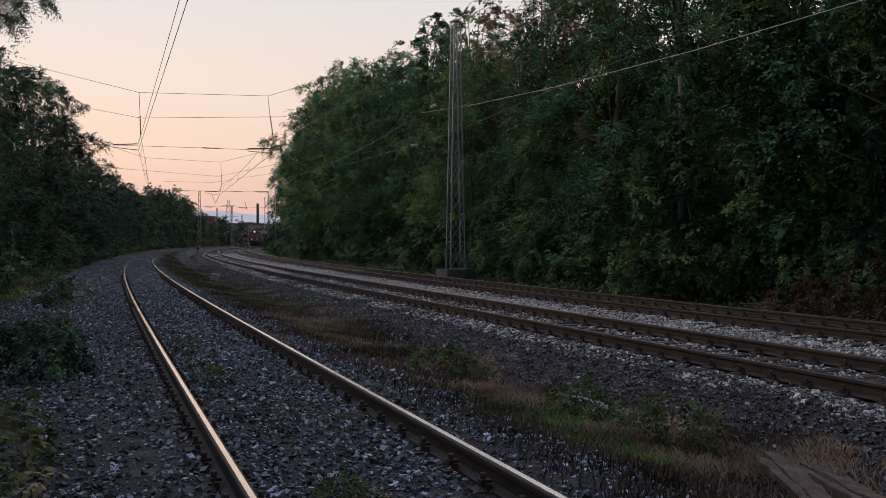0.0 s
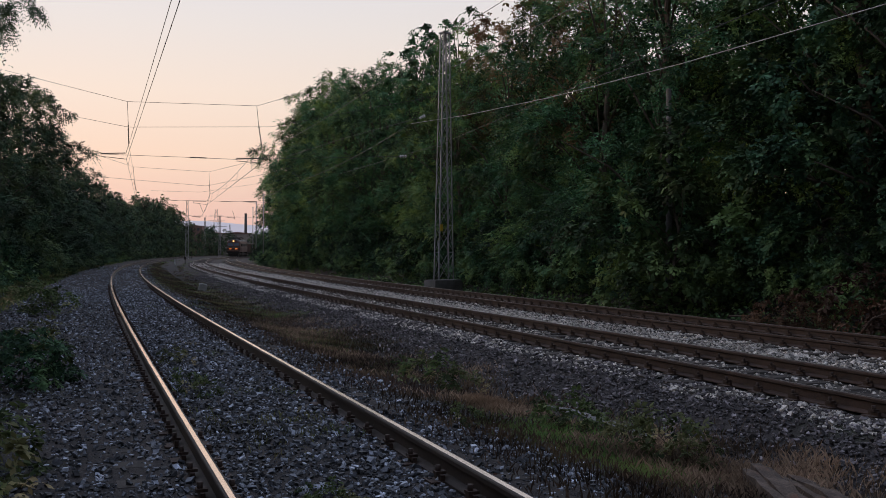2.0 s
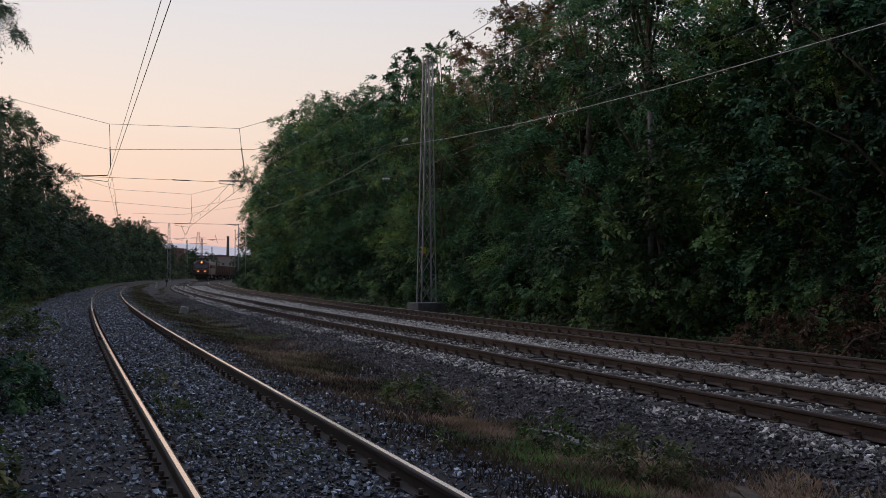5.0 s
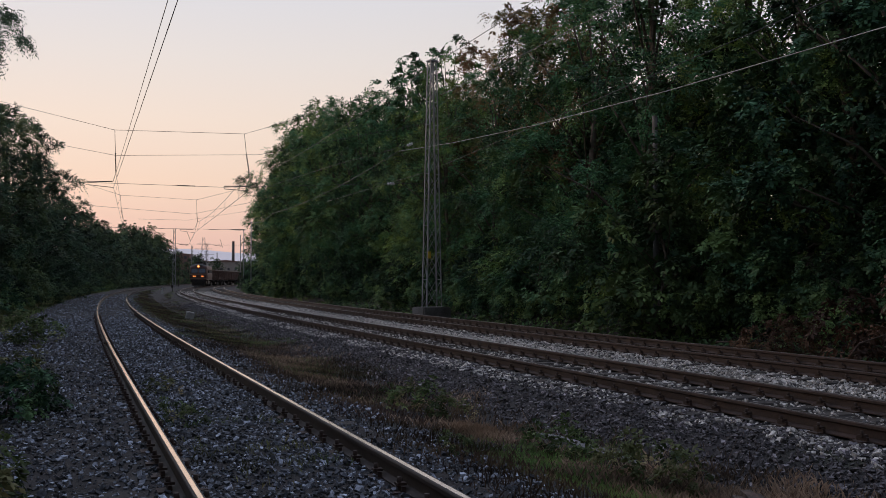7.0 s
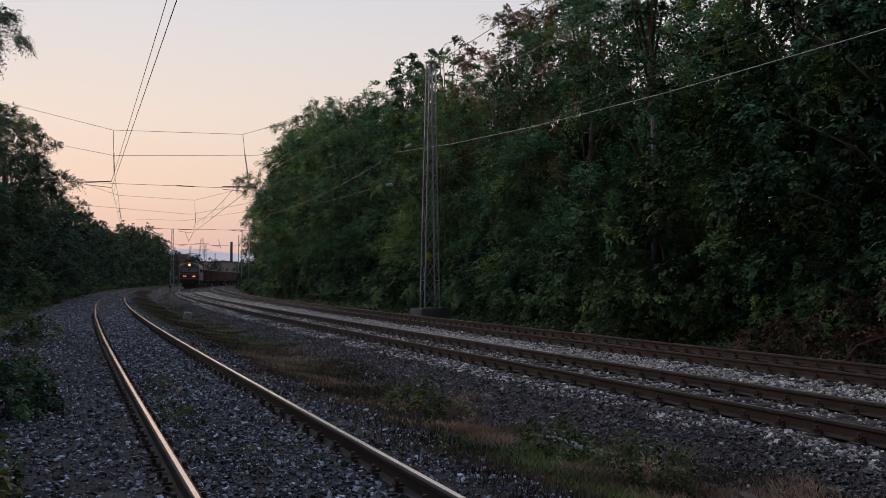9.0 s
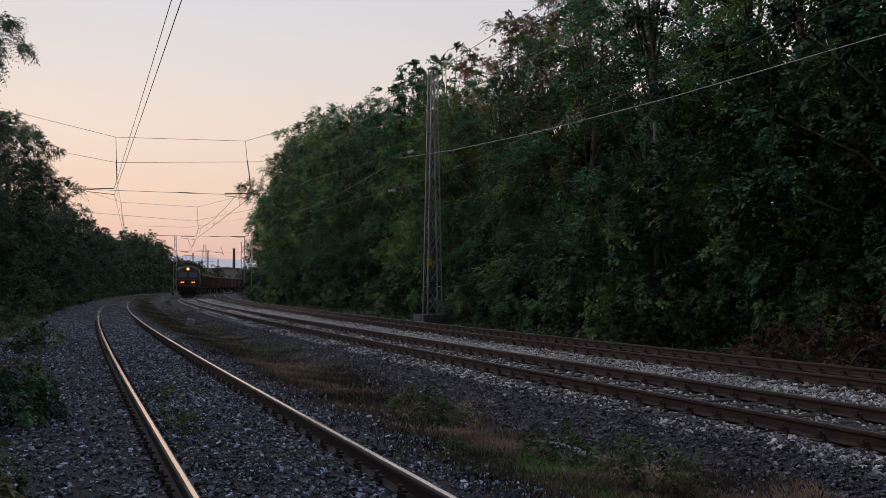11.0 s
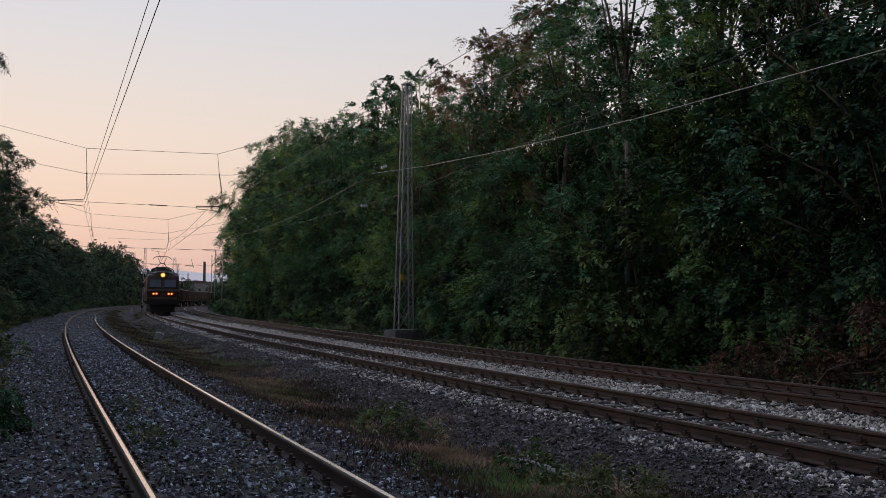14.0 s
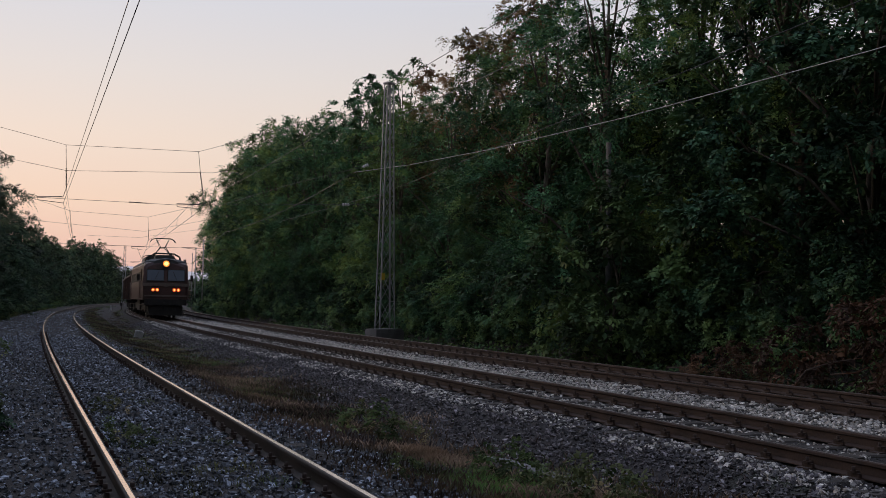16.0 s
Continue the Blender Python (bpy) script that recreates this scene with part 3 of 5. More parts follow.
def plant(templates, places):
    """Trees at (x, y, height, turn), each scaled to its height; the first of each kind is the original."""
    used = set()
    for k, (x, y, height, turn) in enumerate(places):
        t, tall = templates[k % len(templates)]
        m = set_at(x, y, turn, height / tall)
        if t.name in used:
            copy_thing(t, m).scale = m.to_scale()
        else:
            used.add(t.name)
            t.matrix_basis = m


def build_woods():
    r = random.Random(8)

    def kinds(rows, seed, **how):
        return [(build_tree(seed + i, h, rad, low, label=lab, **how), h) for i, (h, rad, low, lab) in enumerate(rows)]

    def spot(line, s, d, height):
        x, y, _ = at(line, s, d)
        return float(x), float(y), height, r.uniform(0, 360)
    near = kinds(((11.5, 3.0, 0.6, "tall dark green locust tree with drooping feathery leaves"),
                  (12.2, 3.3, 0.9, "tall broad tree with dense dark green leaves"),
                  (10.8, 3.2, 0.4, "dark leafy tree with low branches over the bank"),
                  (12.4, 3.0, 1.0, "slender tall tree with a ragged open top")), 101, per=13.5, leaf=0.108, frond=0.42, pairs=5, width=0.38, clumps_n=22, spray=12, droop=0.4, core=52, core_size=0.2, bough=(0.34, 0.60))
    back = kinds(((11.8, 3.2, 0.4, "dark green tree in the wood behind the tracks"),
                  (12.6, 3.0, 0.6, "tall dark tree with an uneven crown in the wood")), 121, per=8, leaf=0.24, frond=0.5, pairs=2, width=0.46, clumps_n=22, core=36, core_size=0.28, spray=8, droop=0.4, bough=(0.34, 0.58))
    places = [spot("outer", s + r.uniform(-0.9, 0.9), 6.9 + r.uniform(-1.7, 1.3), wood_height(s) * r.uniform(0.80, 1.02)) for s in np.arange(16, 62, 4.7)]
    places += [spot("outer", s + r.uniform(-0.8, 0.8), 6.2 + r.uniform(-0.7, 0.7) + (1.5 if s > 90 else 0), wood_height(s) * r.uniform(0.84, 1.0)) for s in np.arange(62.5, 108, 4.6)]
    r.shuffle(places)
    plant(near, places)
    ivy = kinds(((11.6, 3.0, 0.2, "tall tree smothered in dark ivy"), (12.4, 3.2, 0.2, "dark tree hung with ivy and vines")), 111, per=18, mat=M_LEAF_IVY, leaf=0.13, frond=0.26, pairs=3, width=0.66, clumps_n=27, spray=10, bough=(0.28, 0.50), droop=0.4, core=44, core_size=0.2)
    plant(ivy, [spot("outer", s, d, h) for s, d, h in ((-1.5, 7.2, 12.4), (2.2, 6.4, 12.0), (5.6, 7.4, 13.0), (9.0, 6.3, 12.2), (12.6, 7.3, 13.2), (20.0, 9.6, 13.0), (4.0, 10.8, 13.2), (11.0, 11.2, 13.4))])
    gold = kinds(((12.6, 3.0, 3.0, "tall tree with golden leaves and reddish tips"),), 115, per=13, mat=M_LEAF_GOLD, leaf=0.14, frond=0.42, pairs=4, width=0.42, clumps_n=22, spray=10)
    plant(gold, [spot("outer", 30.0, 8.4, 12.6), spot("outer", 37.0, 8.6, 12.4)])
    # a thin-leaved tree whose open twigs stand above the rest
    open_top = kinds(((13.0, 2.6, 5.5, "thin-leaved tree with open twigs above the wood"),), 118, per=5, leaf=0.22, frond=0.5, pairs=3, width=0.5, clumps_n=24, spray=7, core=0, bough=(0.26, 0.40))
    plant(open_top, [spot("outer", 53.0, 8.4, 13.4), spot("outer", 47.0, 8.2, 12.9), spot("outer", 58.5, 8.6, 13.8)])
    places = [spot("outer", s + r.uniform(-0.8, 0.8), 8.8 + r.uniform(-0.8, 0.8), wood_height(s) * r.uniform(0.86, 1.0)) for s in np.arange(110, 150, 5.0)]
    places += [spot("outer", s + r.uniform(-0.8, 0.8), 10.4 + r.uniform(-0.7, 0.7), wood_height(s) * r.uniform(0.80, 0.92) * (0.90 if s < 48 else 1.0)) for s in np.arange(2, 112, 5.0)]
    places += [spot("outer", s + r.uniform(-1, 1), 14.8 + r.uniform(-0.8, 0.8), wood_height(s) * r.uniform(0.75, 0.86) * (0.74 if s < 52 else 1.0)) for s in np.arange(0, 90, 5.0)]
    # unseen trees behind the viewpoint, added to darken the right side and ground
    places += [spot("outer", s, 8.2 + r.uniform(-0.8, 0.8), 13.0) for s in np.arange(-23, 2, 4.5)]
    r.shuffle(places)
    plant(back, places)
    left = kinds(((11.0, 3.5, 0.2, "dark green tree with spreading boughs down to the ground"),
                  (10.4, 3.3, 0.1, "broad dark green tree beside the path"),
                  (10.8, 3.1, 0.3, "dark tree with layered feathery boughs")), 131, per=12, leaf=0.15, frond=0.46, pairs=4, width=0.42, clumps_n=23, spray=10, droop=0.4, core=44, core_size=0.22, bough=(0.34, 0.58), mat=M_LEAF_SHADED)
    plant(left, [spot("side", s, d, h) for s, d, h in ((36.0, -9.2, 8.0), (42.0, -8.6, 9.0), (49.0, -8.2, 10.2), (56.0, -7.6, 11.4), (64.0, -7.4, 12.6), (72.0, -7.6, 13.0), (81.0, -7.6, 11.6), (91.0, -7.0, 10.2),
                                                       (101.0, -7.2, 10.8), (112.0, -7.0, 9.6), (124.0, -7.4, 10.6), (137.0, -7.0, 10.0))])
    arch = kinds(((12.0, 3.2, 9.7, "tall locust tree with a high crown reaching over the path"),), 137, per=20, leaf=0.12, frond=0.50, pairs=5, width=0.34, clumps_n=8, spray=12, mat=M_LEAF_SHADED, core=10, core_size=0.2)
    plant(arch, [spot("side", 29.5, -6.2, 10.2)])
    far = kinds(((8.6, 3.4, 0.0, "dark rounded tree at the far end of the path"),
                 (8.0, 3.2, 0.0, "broad dusky tree beyond the bend")), 141, per=6, leaf=0.24, frond=0.5, pairs=2, clumps_n=24, core=16, core_size=0.5, mat=M_LEAF_SHADED, spray=8)
    places = [spot("side", s + r.uniform(-1, 1), -8.0 + r.uniform(-0.6, 0.6), float(np.interp(s, [140, 165, 205, 240, 280], [10.4, 10.6, 11.8, 13.2, 12.6])) * r.uniform(0.80, 1.02)) for s in np.arange(147, 278, 6.6)]
    places += [spot("side", s + r.uniform(-1, 1), -12.5 + r.uniform(-1, 1), r.uniform(8.0, 9.5)) for s in np.arange(24, 150, 8.0)]
    # unseen trees left of and behind the viewpoint, added to hold back light
    places += [spot("side", s, -9.0, 9.5) for s in np.arange(-22, 22, 6.0)]
    # the low wood that closes the view beyond the bend
    for k in range(26):
        places.append((-82 + 3.6 * k + r.uniform(-1, 1), 300 + r.uniform(-14, 30) - 0.4 * k, 7.0 + 2.2 * r.random(), r.uniform(0, 360)))
    plant(far, places)


build_woods()


def build_shrubs():
    r = random.Random(18)
    low = [build_tree(161 + i, h, rad, 0.1, 26, lab, M_LEAF_B, 0.115, 0.24, 3, 18, "shrubs on the bank", 0, 0.55, 0.5, 10, 0.26, "shrub", "shrub", 0.3, 8) for i, (h, rad, lab) in enumerate((
        (2.4, 1.5, "dense green shrub on the bank"), (1.7, 1.4, "low leafy shrub covered with creeper"), (3.2, 1.5, "tall leafy shrub against the trees")))]
    spots = [("outer", s + r.uniform(-0.4, 0.4), 4.6 + r.uniform(-0.45, 0.7), r.uniform(0.6, 1.0)) for s in np.arange(1, 62, 1.75)]
    spots += [("outer", s + r.uniform(-0.4, 0.4), 4.4 + r.uniform(-0.3, 0.5), r.uniform(0.85, 1.3)) for s in np.arange(62, 140, 2.8)]
    spots += [("side", s, -5.7 + r.uniform(-0.6, 0.5), r.uniform(0.6, 1.05)) for s in np.arange(25, 150, 2.9)]
    r.shuffle(spots)
    grove(low, spots, 5)
    grove([copy_thing(low[2], Matrix.Identity(4))], [("outer", s + r.uniform(-0.6, 0.6), 9.4 + r.uniform(-0.6, 0.6), 1.7) for s in np.arange(-4, 62, 3.0)], 9)
    # a bush of its own at the edge of the path, and dry vines heaped by the outer track
    bush = build_tree(171, 0.95, 0.75, 0.05, 70, "small leafy green bush at the edge of the path", M_LEAF_B, 0.10, 0.18, 3, 14, "", 0, 0.5, 0.5, 8, 0.16, "bush", "bush", 0.12, 7)
    tall = set_at(6.55, 28.0, 30, 1.35)
    copy_thing(low[2], tall).scale = tall.to_scale()
    bush.matrix_basis = set_at(-4.5, 11.2, 40, 0.60, 0)
    dry = build_tree(172, 1.7, 1.5, 0.05, 26, "heap of dry brown vines beside the outer track", M_LEAF_DRY, 0.12, 0.24, 2, 16, "", 0, 0.4, 0.7, 6, 0.2, "dead_bush", "dead vines", 0.2)
    dry.matrix_basis = set_at(9.5, 18.1, 0, 1.1, 0)
    m = set_at(7.6, 21.2, 100, 0.5, 0)
    copy_thing(dry, m).scale = m.to_scale()


build_shrubs()


def scatter_leaves(name, x, y, lift, size, mat, seed, label, cat, upright=0.3):
    """Single leaves lying in a loose layer over the ground."""
    r = np.random.RandomState(seed)
    z = ground_height(x, y) + lift * r.uniform(0, 1, len(x)) ** 1.5
    N = r.normal(0, 1, (len(x), 3))
    N[:, 2] = abs(N[:, 2]) * upright
    v, f = frond_mesh_arrays(r, np.stack([x, y, z], 1), N, size * 0.6, 0, size, 0.75, 0.3)
    return tagged(new(name, mesh_of(name, v, 4, f, [mat])), label, cat, kind="stuff")


def build_creeper():
    r = np.random.RandomState(31)
    n = 26000
    s = -2 + 64 * r.uniform(0, 1, n) ** 1.5
    x, y, _ = at("outer", s, r.uniform(3.0, 7.0, n))
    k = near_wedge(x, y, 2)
    scatter_leaves("creeper", x[k], y[k], 0.35, 0.15, M_LEAF_B, 32, "green creeper leaves covering the bank", "creeper")
    n = 5000
    s = -2 + 60 * r.uniform(0, 1, n) ** 1.4
    x, y, _ = at("outer", s, r.uniform(2.3, 3.6, n))
    scatter_leaves("leaf_litter", x, y, 0.05, 0.10, M_LEAF_DRY, 33, "dry brown leaves along the foot of the bank", "leaves", 0.15)

    n = 7000
    s = -3 + 30 * r.uniform(0, 1, n) ** 1.6
    x, y, _ = at("side", s, r.uniform(1.1, 3.9, n))
    scatter_leaves("dry_litter", x, y, 0.02, 0.045, M_LEAF_DRY, 34, "scattered dry leaves and stalks between the tracks", "leaves", 0.1)


build_creeper()


# ---- grass ----
def scatter_blades(name, x, y, height, mat, seed, label, width=0.0025):
    r = np.random.RandomState(seed)
    n = len(x)
    a, h = r.uniform(0, 6.28, n), height * r.uniform(0.45, 1.2, n)
    b = np.stack([x, y, ground_height(x, y) - 0.01], 1)
    w = np.stack([np.cos(a), np.sin(a), 0 * a], 1) * width
    out = np.stack([-np.sin(a), np.cos(a), 0 * a], 1) * (h * r.uniform(0.1, 0.7, n))[:, None]
    up = np.array([0, 0, 1.0])
    v = np.stack([b - w, b + w, b + out * 0.35 + up * (h * 0.6)[:, None] + w * 0.7, b + out + up * (h * 0.93)[:, None]], 1)
    return tagged(new(name, mesh_of(name, v.reshape(-1, 3), 4, np.arange(n * 4).reshape(-1, 4), [mat])), label, "grass", kind="stuff")


def clumped(r, cx, cy, n, rad, per):
    """Blades in tufts round scattered middles."""
    k = len(cx)
    i = np.repeat(np.arange(k), per)
    return cx[i] + r.normal(0, rad, k * per), cy[i] + r.normal(0, rad, k * per)


def build_grass():
    r = np.random.RandomState(51)

    def tufts(line, n, s0, s1, d0, d1, k, seed, cut, power=1.4):
        x, y = strewn(line, n, s0, s1, d0, d1, seed, power)
        return patchy(x, y, k, seed, cut)
    cx, cy = tufts("side", 1500, -2, 24, 2.1, 3.9, 0.9, 61, 0.22)
    x, y = clumped(r, cx, cy, 0, 0.20, 18)
    scatter_blades("green_grass", x, y, 0.075, M_GRASS, 62, "thin green grass between the tracks")
    cx, cy = tufts("side", 2000, -2, 22, 2.0, 4.0, 0.9, 63, 0.02)
    x, y = clumped(r, cx, cy, 0, 0.22, 18)
    scatter_blades("dry_grass", x, y, 0.09, M_STRAW, 64, "dry straw-coloured grass between the tracks")
    i = r.randint(0, 4, 330)
    cx = np.array([2.3, 0.75, 1.95, 2.7])[i] + r.normal(0, 0.26, 330)
    cy = np.array([7.9, 11.4, 8.9, 7.7])[i] + r.normal(0, 0.42, 330)
    x, y = clumped(r, cx, cy, 0, 0.10, 24)
    scatter_blades("straw", x, y, 0.11, M_STRAW, 73, "reddish dry straw round the old sleepers")
    i = r.randint(0, 3, 260)
    cx = np.array([1.30, 1.60, 1.85])[i] + r.normal(0, 0.20, 260)
    cy = np.array([9.5, 8.7, 8.2])[i] + r.normal(0, 0.40, 260)
    x, y = clumped(r, cx, cy, 0, 0.10, 22)
    scatter_blades("fresh_grass", x, y, 0.07, M_FRESH, 74, "short fresh green grass beside the straw")
    cx, cy = tufts("side", 4200, -1, 125, 1.4, 3.9, 0.5, 71, -0.45, 1.7)
    x, y = clumped(r, cx, cy, 0, 0.24, 14)
    scatter_blades("dead_weeds", x, y, 0.085, M_DEADWEED, 72, "low dead brown weeds between the tracks", 0.006)
    cx, cy = tufts("side", 2600, 8, 130, -7.5, -3.4, 0.6, 65, -0.15)
    x, y = clumped(r, cx, cy, 0, 0.16, 22)
    scatter_blades("path_grass", x, y, 0.20, M_GRASS, 66, "dark green grass beside the path", 0.014)
    cx, cy = tufts("side", 500, 0, 30, -0.6, 0.6, 0.8, 67, 0.25)
    x, y = clumped(r, cx, cy, 0, 0.08, 16)
    scatter_blades("sleeper_weeds", x, y, 0.07, M_GRASS, 68, "small weeds growing between the rails")
    cx, cy = tufts("side", 3200, 22, 170, 1.5, 4.0, 0.3, 69, -0.25)
    x, y = clumped(r, cx, cy, 0, 0.4, 14)
    scatter_blades("far_grass", x, y, 0.06, M_GRASS, 70, "patchy thin grass strip between the far tracks", 0.009)


build_grass()


# ---- the lattice mast beside the outer track ----
def lattice_mast(height=10.2, w0=0.80, w1=0.32, d0=0.36, d1=0.28, block=True, label="tall galvanised lattice mast on a concrete block", bays=10, chord=0.026, single=True):
    mast = empty("lattice_mast", label, "mast", "overhead line masts")

    def corner(sx, sy, z):
        f = z / height
        return Vector((sx * (w0 + (w1 - w0) * f) / 2, sy * (d0 + (d1 - d0) * f) / 2, z))
    for sx in (-1, 1):
        for sy in (-1, 1):
            bm = bmesh.new()
            a, b = corner(sx, sy, 0), corner(sx, sy, height)
            for ox, oy in ((chord, 0.008), (0.008, chord)):
                vs = []
                for p in (a, b):
                    for ux, uy in ((0, 0), (1, 0), (1, 1), (0, 1)):
                        vs.append(bm.verts.new(p + Vector((-sx * ux * ox * 2, -sy * uy * oy * 2, 0))))
                for q in ((0, 1, 5, 4), (1, 2, 6, 5), (2, 3, 7, 6), (3, 0, 4, 7), (3, 2, 1, 0), (4, 5, 6, 7)):
                    bm.faces.new([vs[i] for i in q])
            part("chord", bm, M_STEEL, mast)
    zs = [height * (1 - (1 - i / bays) ** 1.12) for i in range(bays + 1)]
    bars = []
    for sy in (-1, 1):
        for z0, z1 in zip(zs, zs[1:]):
            bars += [("diagonal_brace", corner(-1, sy, z0), corner(1, sy, z1)), ("diagonal_brace", corner(1, sy, z0), corner(-1, sy, z1))]
    for sx in (-1, 1):
        for i, (z0, z1) in enumerate(zip(zs, zs[1:])):
            k = 1 if i % 2 else -1
            bars += [("side_brace", corner(sx, -k, z0), corner(sx, k, z1)), ("rung", corner(sx, -1, z1), corner(sx, 1, z1))]
    if single:
        for name, a, b in bars:
            bm = bmesh.new()
            rod(bm, a, b, 0.011, n=4)
            part(name, bm, M_STEEL, mast)
    else:
        bm = bmesh.new()
        for _, a, b in bars:
            rod(bm, a, b, 0.016, n=4)
        tagged(part("bracing", bm, M_STEEL, mast), kind="stuff")
    bm = bmesh.new()
    box(bm, -w1 / 2 - 0.03, -d1 / 2 - 0.03, height, w1 / 2 + 0.03, d1 / 2 + 0.03, height + 0.05)
    part("top_plate", bm, M_STEEL, mast)
    if block:
        bm = bmesh.new()
        box(bm, -0.72, -0.42, -0.75, 0.72, 0.42, 0.0)
        bmesh.ops.bevel(bm, geom=bm.edges[:], offset=0.04, segments=2, affect="EDGES")
        part("concrete_block", bm, M_CONCRETE, mast, "dark stained concrete block")
    return mast


M_YELLOW = surface("yellow_enamel", (0.55, 0.36, 0.03), (0.72, 0.50, 0.06), 8, 40, 0.5, bump=0)
MAST_XY = (0.52, 42.2)


def build_masts():
    z = float(ground_height(*MAST_XY))
    m = lattice_mast()
    m.matrix_basis = pose(MAST_XY[0], MAST_XY[1], z + 0.55, 0, 0, 36)
    bm = bmesh.new()
    box(bm, -0.38, -0.26, 2.0, -0.24, -0.235, 2.28)
    part("enamel_plate", bm, M_YELLOW, m, "small yellow enamel plate")
    far = lattice_mast(11.6, 0.7, 0.4, 0.4, 0.3, True, "distant grey lattice mast beside the tracks", 8, chord=0.034, single=False)
    for k, (x, y, rz) in enumerate(((-47.8, 200, 10), (-72.0, 275, 5), (-66.5, 300, 0), (-59.0, 285, 0), (-47, 300, 0), (-75, 380, 0), (-62, 390, 0))):
        mm = pose(x, y, -0.4, 0, 0, rz)
        if k:
            copy_thing(far, mm)
        else:
            far.matrix_basis = mm


build_masts()


# ---- overhead wires ----
def wire(name, pts, r, mat, label, sag=0.0, cat="wire"):
    bm = bmesh.new()
    full = []
    for a, b in zip(pts, pts[1:]):
        a, b = Vector(a), Vector(b)
        n = 10 if sag else 1
        for i in range(n):
            t = i / n
            p = a.lerp(b, t)
            p.z -= sag * 4 * t * (1 - t)
            full.append(p)
    full.append(Vector(pts[-1]))
    tube(bm, full, r, 5)
    return tagged(part(name, bm, mat), label, cat, "overhead line")


def insulator(name, a, b, mat, label, sheds=14, r=0.034):
    """A string of ribbed discs between two points."""
    a, b = Vector(a), Vector(b)
    bm = bmesh.new()
    rod(bm, a, b, r * 0.45, n=8)
    for i in range(sheds):
        t = (i + 0.5) / sheds
        h = (b - a) * (0.28 / sheds)
        p = a.lerp(b, t)
        rod(bm, p - h, p + h, r, r * 0.6, n=10)
    return tagged(part(name, bm, mat), label, "insulator", "line insulators")


def build_wires():
    dark = "thin dark span wire across the tracks"
    # cross spans: upper, middle and lower wire of each, from near to far
    for pts in SPANS:
        wire("span_wire", pts, 0.009, M_WIRE, dark)
    for pts in FARSPANS:
        wire("span_wire", pts, 0.011, M_WIRE, dark)
    for a, b, c, d in DROPS:
        wire("hanger", [a, b], 0.012, M_WIRE, "thin wire hanger under the span")
        insulator("insulator", b, c, M_BROWN_INS, "dark brown ribbed hanging insulator")
        wire("hanger_end", [c, d], 0.012, M_WIRE, "short wire below the insulator")
    for a, b, p in ARMS:
        arm = empty("registration_arm", "dark steel registration arm holding the contact wire", "line fitting", "registration arms")
        bm = bmesh.new()
        rod(bm, a, b, 0.022, n=8)
        part("arm_tube", bm, M_WIRE, arm)
        bm = bmesh.new()
        tube(bm, p, 0.015, 6)
        part("steady_arm", bm, M_WIRE, arm)
    for a, b in BARS:
        insulator("insulator", a, b, M_BROWN_INS, "dark rod insulator in the span wire", 16, 0.032)
    for a, b in WHITES:
        insulator("insulator", a, b, M_PORCELAIN, "white porcelain insulator near the mast", 3, 0.075)
    # running wires
    for name, pts, r, m, lab, sag in RUNS:
        wire(name, pts, r, m, lab, sag)
    for k, line in ((0, (LC, LM)), (1, (BC[:3], BM[:3]))):
        for i in range(5):
            t = (i + 0.5) / 5
            a, b = Vector(line[0][-2]).lerp(Vector(line[0][-1]), t), Vector(line[1][-2]).lerp(Vector(line[1][-1]), t)
            b.z -= 0.35 * 4 * t * (1 - t)
            if b.z - a.z > 0.08:
                wire("dropper", [a, b], 0.006, M_WIRE, "thin dropper between messenger and contact wire")


LC = [(4.36, -8.88, 5.87), (-13.29, 44.5, 5.45), (-24.89, 86.0, 5.96)]
LM = [(3.9, -8.44, 5.47), (-4.7, 18.2, 5.78), (-13.19, 44.5, 6.09), (-24.79, 86.0, 6.34)]
BC = [(9.5, 0.0, 5.4), (-7.47, 44.5, 5.29), (-18.88, 86.0, 5.37), (-27.0, 120.0, 5.52)]
BM = [(9.5, 0.0, 6.3), (-7.45, 44.5, 6.16), (-18.65, 86.0, 6.27), (-26.81, 120.0, 5.98)]
SPANS = ([(-20.04, 48.0, 9.9), (-13.26, 44.5, 7.96), (-7.64, 44.5, 7.81), (-6.88, 44.5, 8.03), (0.31, 43.2, 10.02)], [(-17.92, 48.0, 7.97), (-13.22, 44.5, 6.85), (-7.0, 44.5, 6.9), (0.26, 43.2, 8.11)], [(-16.67, 46.0, 5.84), (-14.4, 44.5, 5.67), (-10.7, 44.5, 5.55), (-8.48, 44.5, 5.47), (-1.55, 43.6, 5.56), (0.26, 43.2, 5.55)], [(0.26, 43.2, 7.44), (-0.29, 43.5, 7.29), (-0.53, 43.6, 7.2), (-3.99, 50.0, 7.13), (-8.78, 60.0, 6.96)],)
FARSPANS = ([(-28.46, 86.0, 9.61), (-25.1, 86.0, 8.51), (-18.75, 86.0, 8.13), (-14.4, 86.0, 9.23), (-10.93, 86.0, 10.66)], [(-28.44, 86.0, 7.7), (-18.99, 86.0, 6.94), (-14.39, 86.0, 7.89), (-10.93, 86.0, 8.75)], [(-26.54, 86.0, 5.8), (-22.76, 86.0, 5.75), (-14.24, 86.0, 5.6), (-10.92, 86.0, 5.51)], [(-32.95, 120.0, 8.51), (-27.15, 120.0, 8.37), (-19.88, 120.0, 9.5)], [(-29.77, 120.0, 5.65), (-27.13, 120.0, 5.58), (-21.85, 120.0, 5.44), (-18.54, 120.0, 5.44)],)
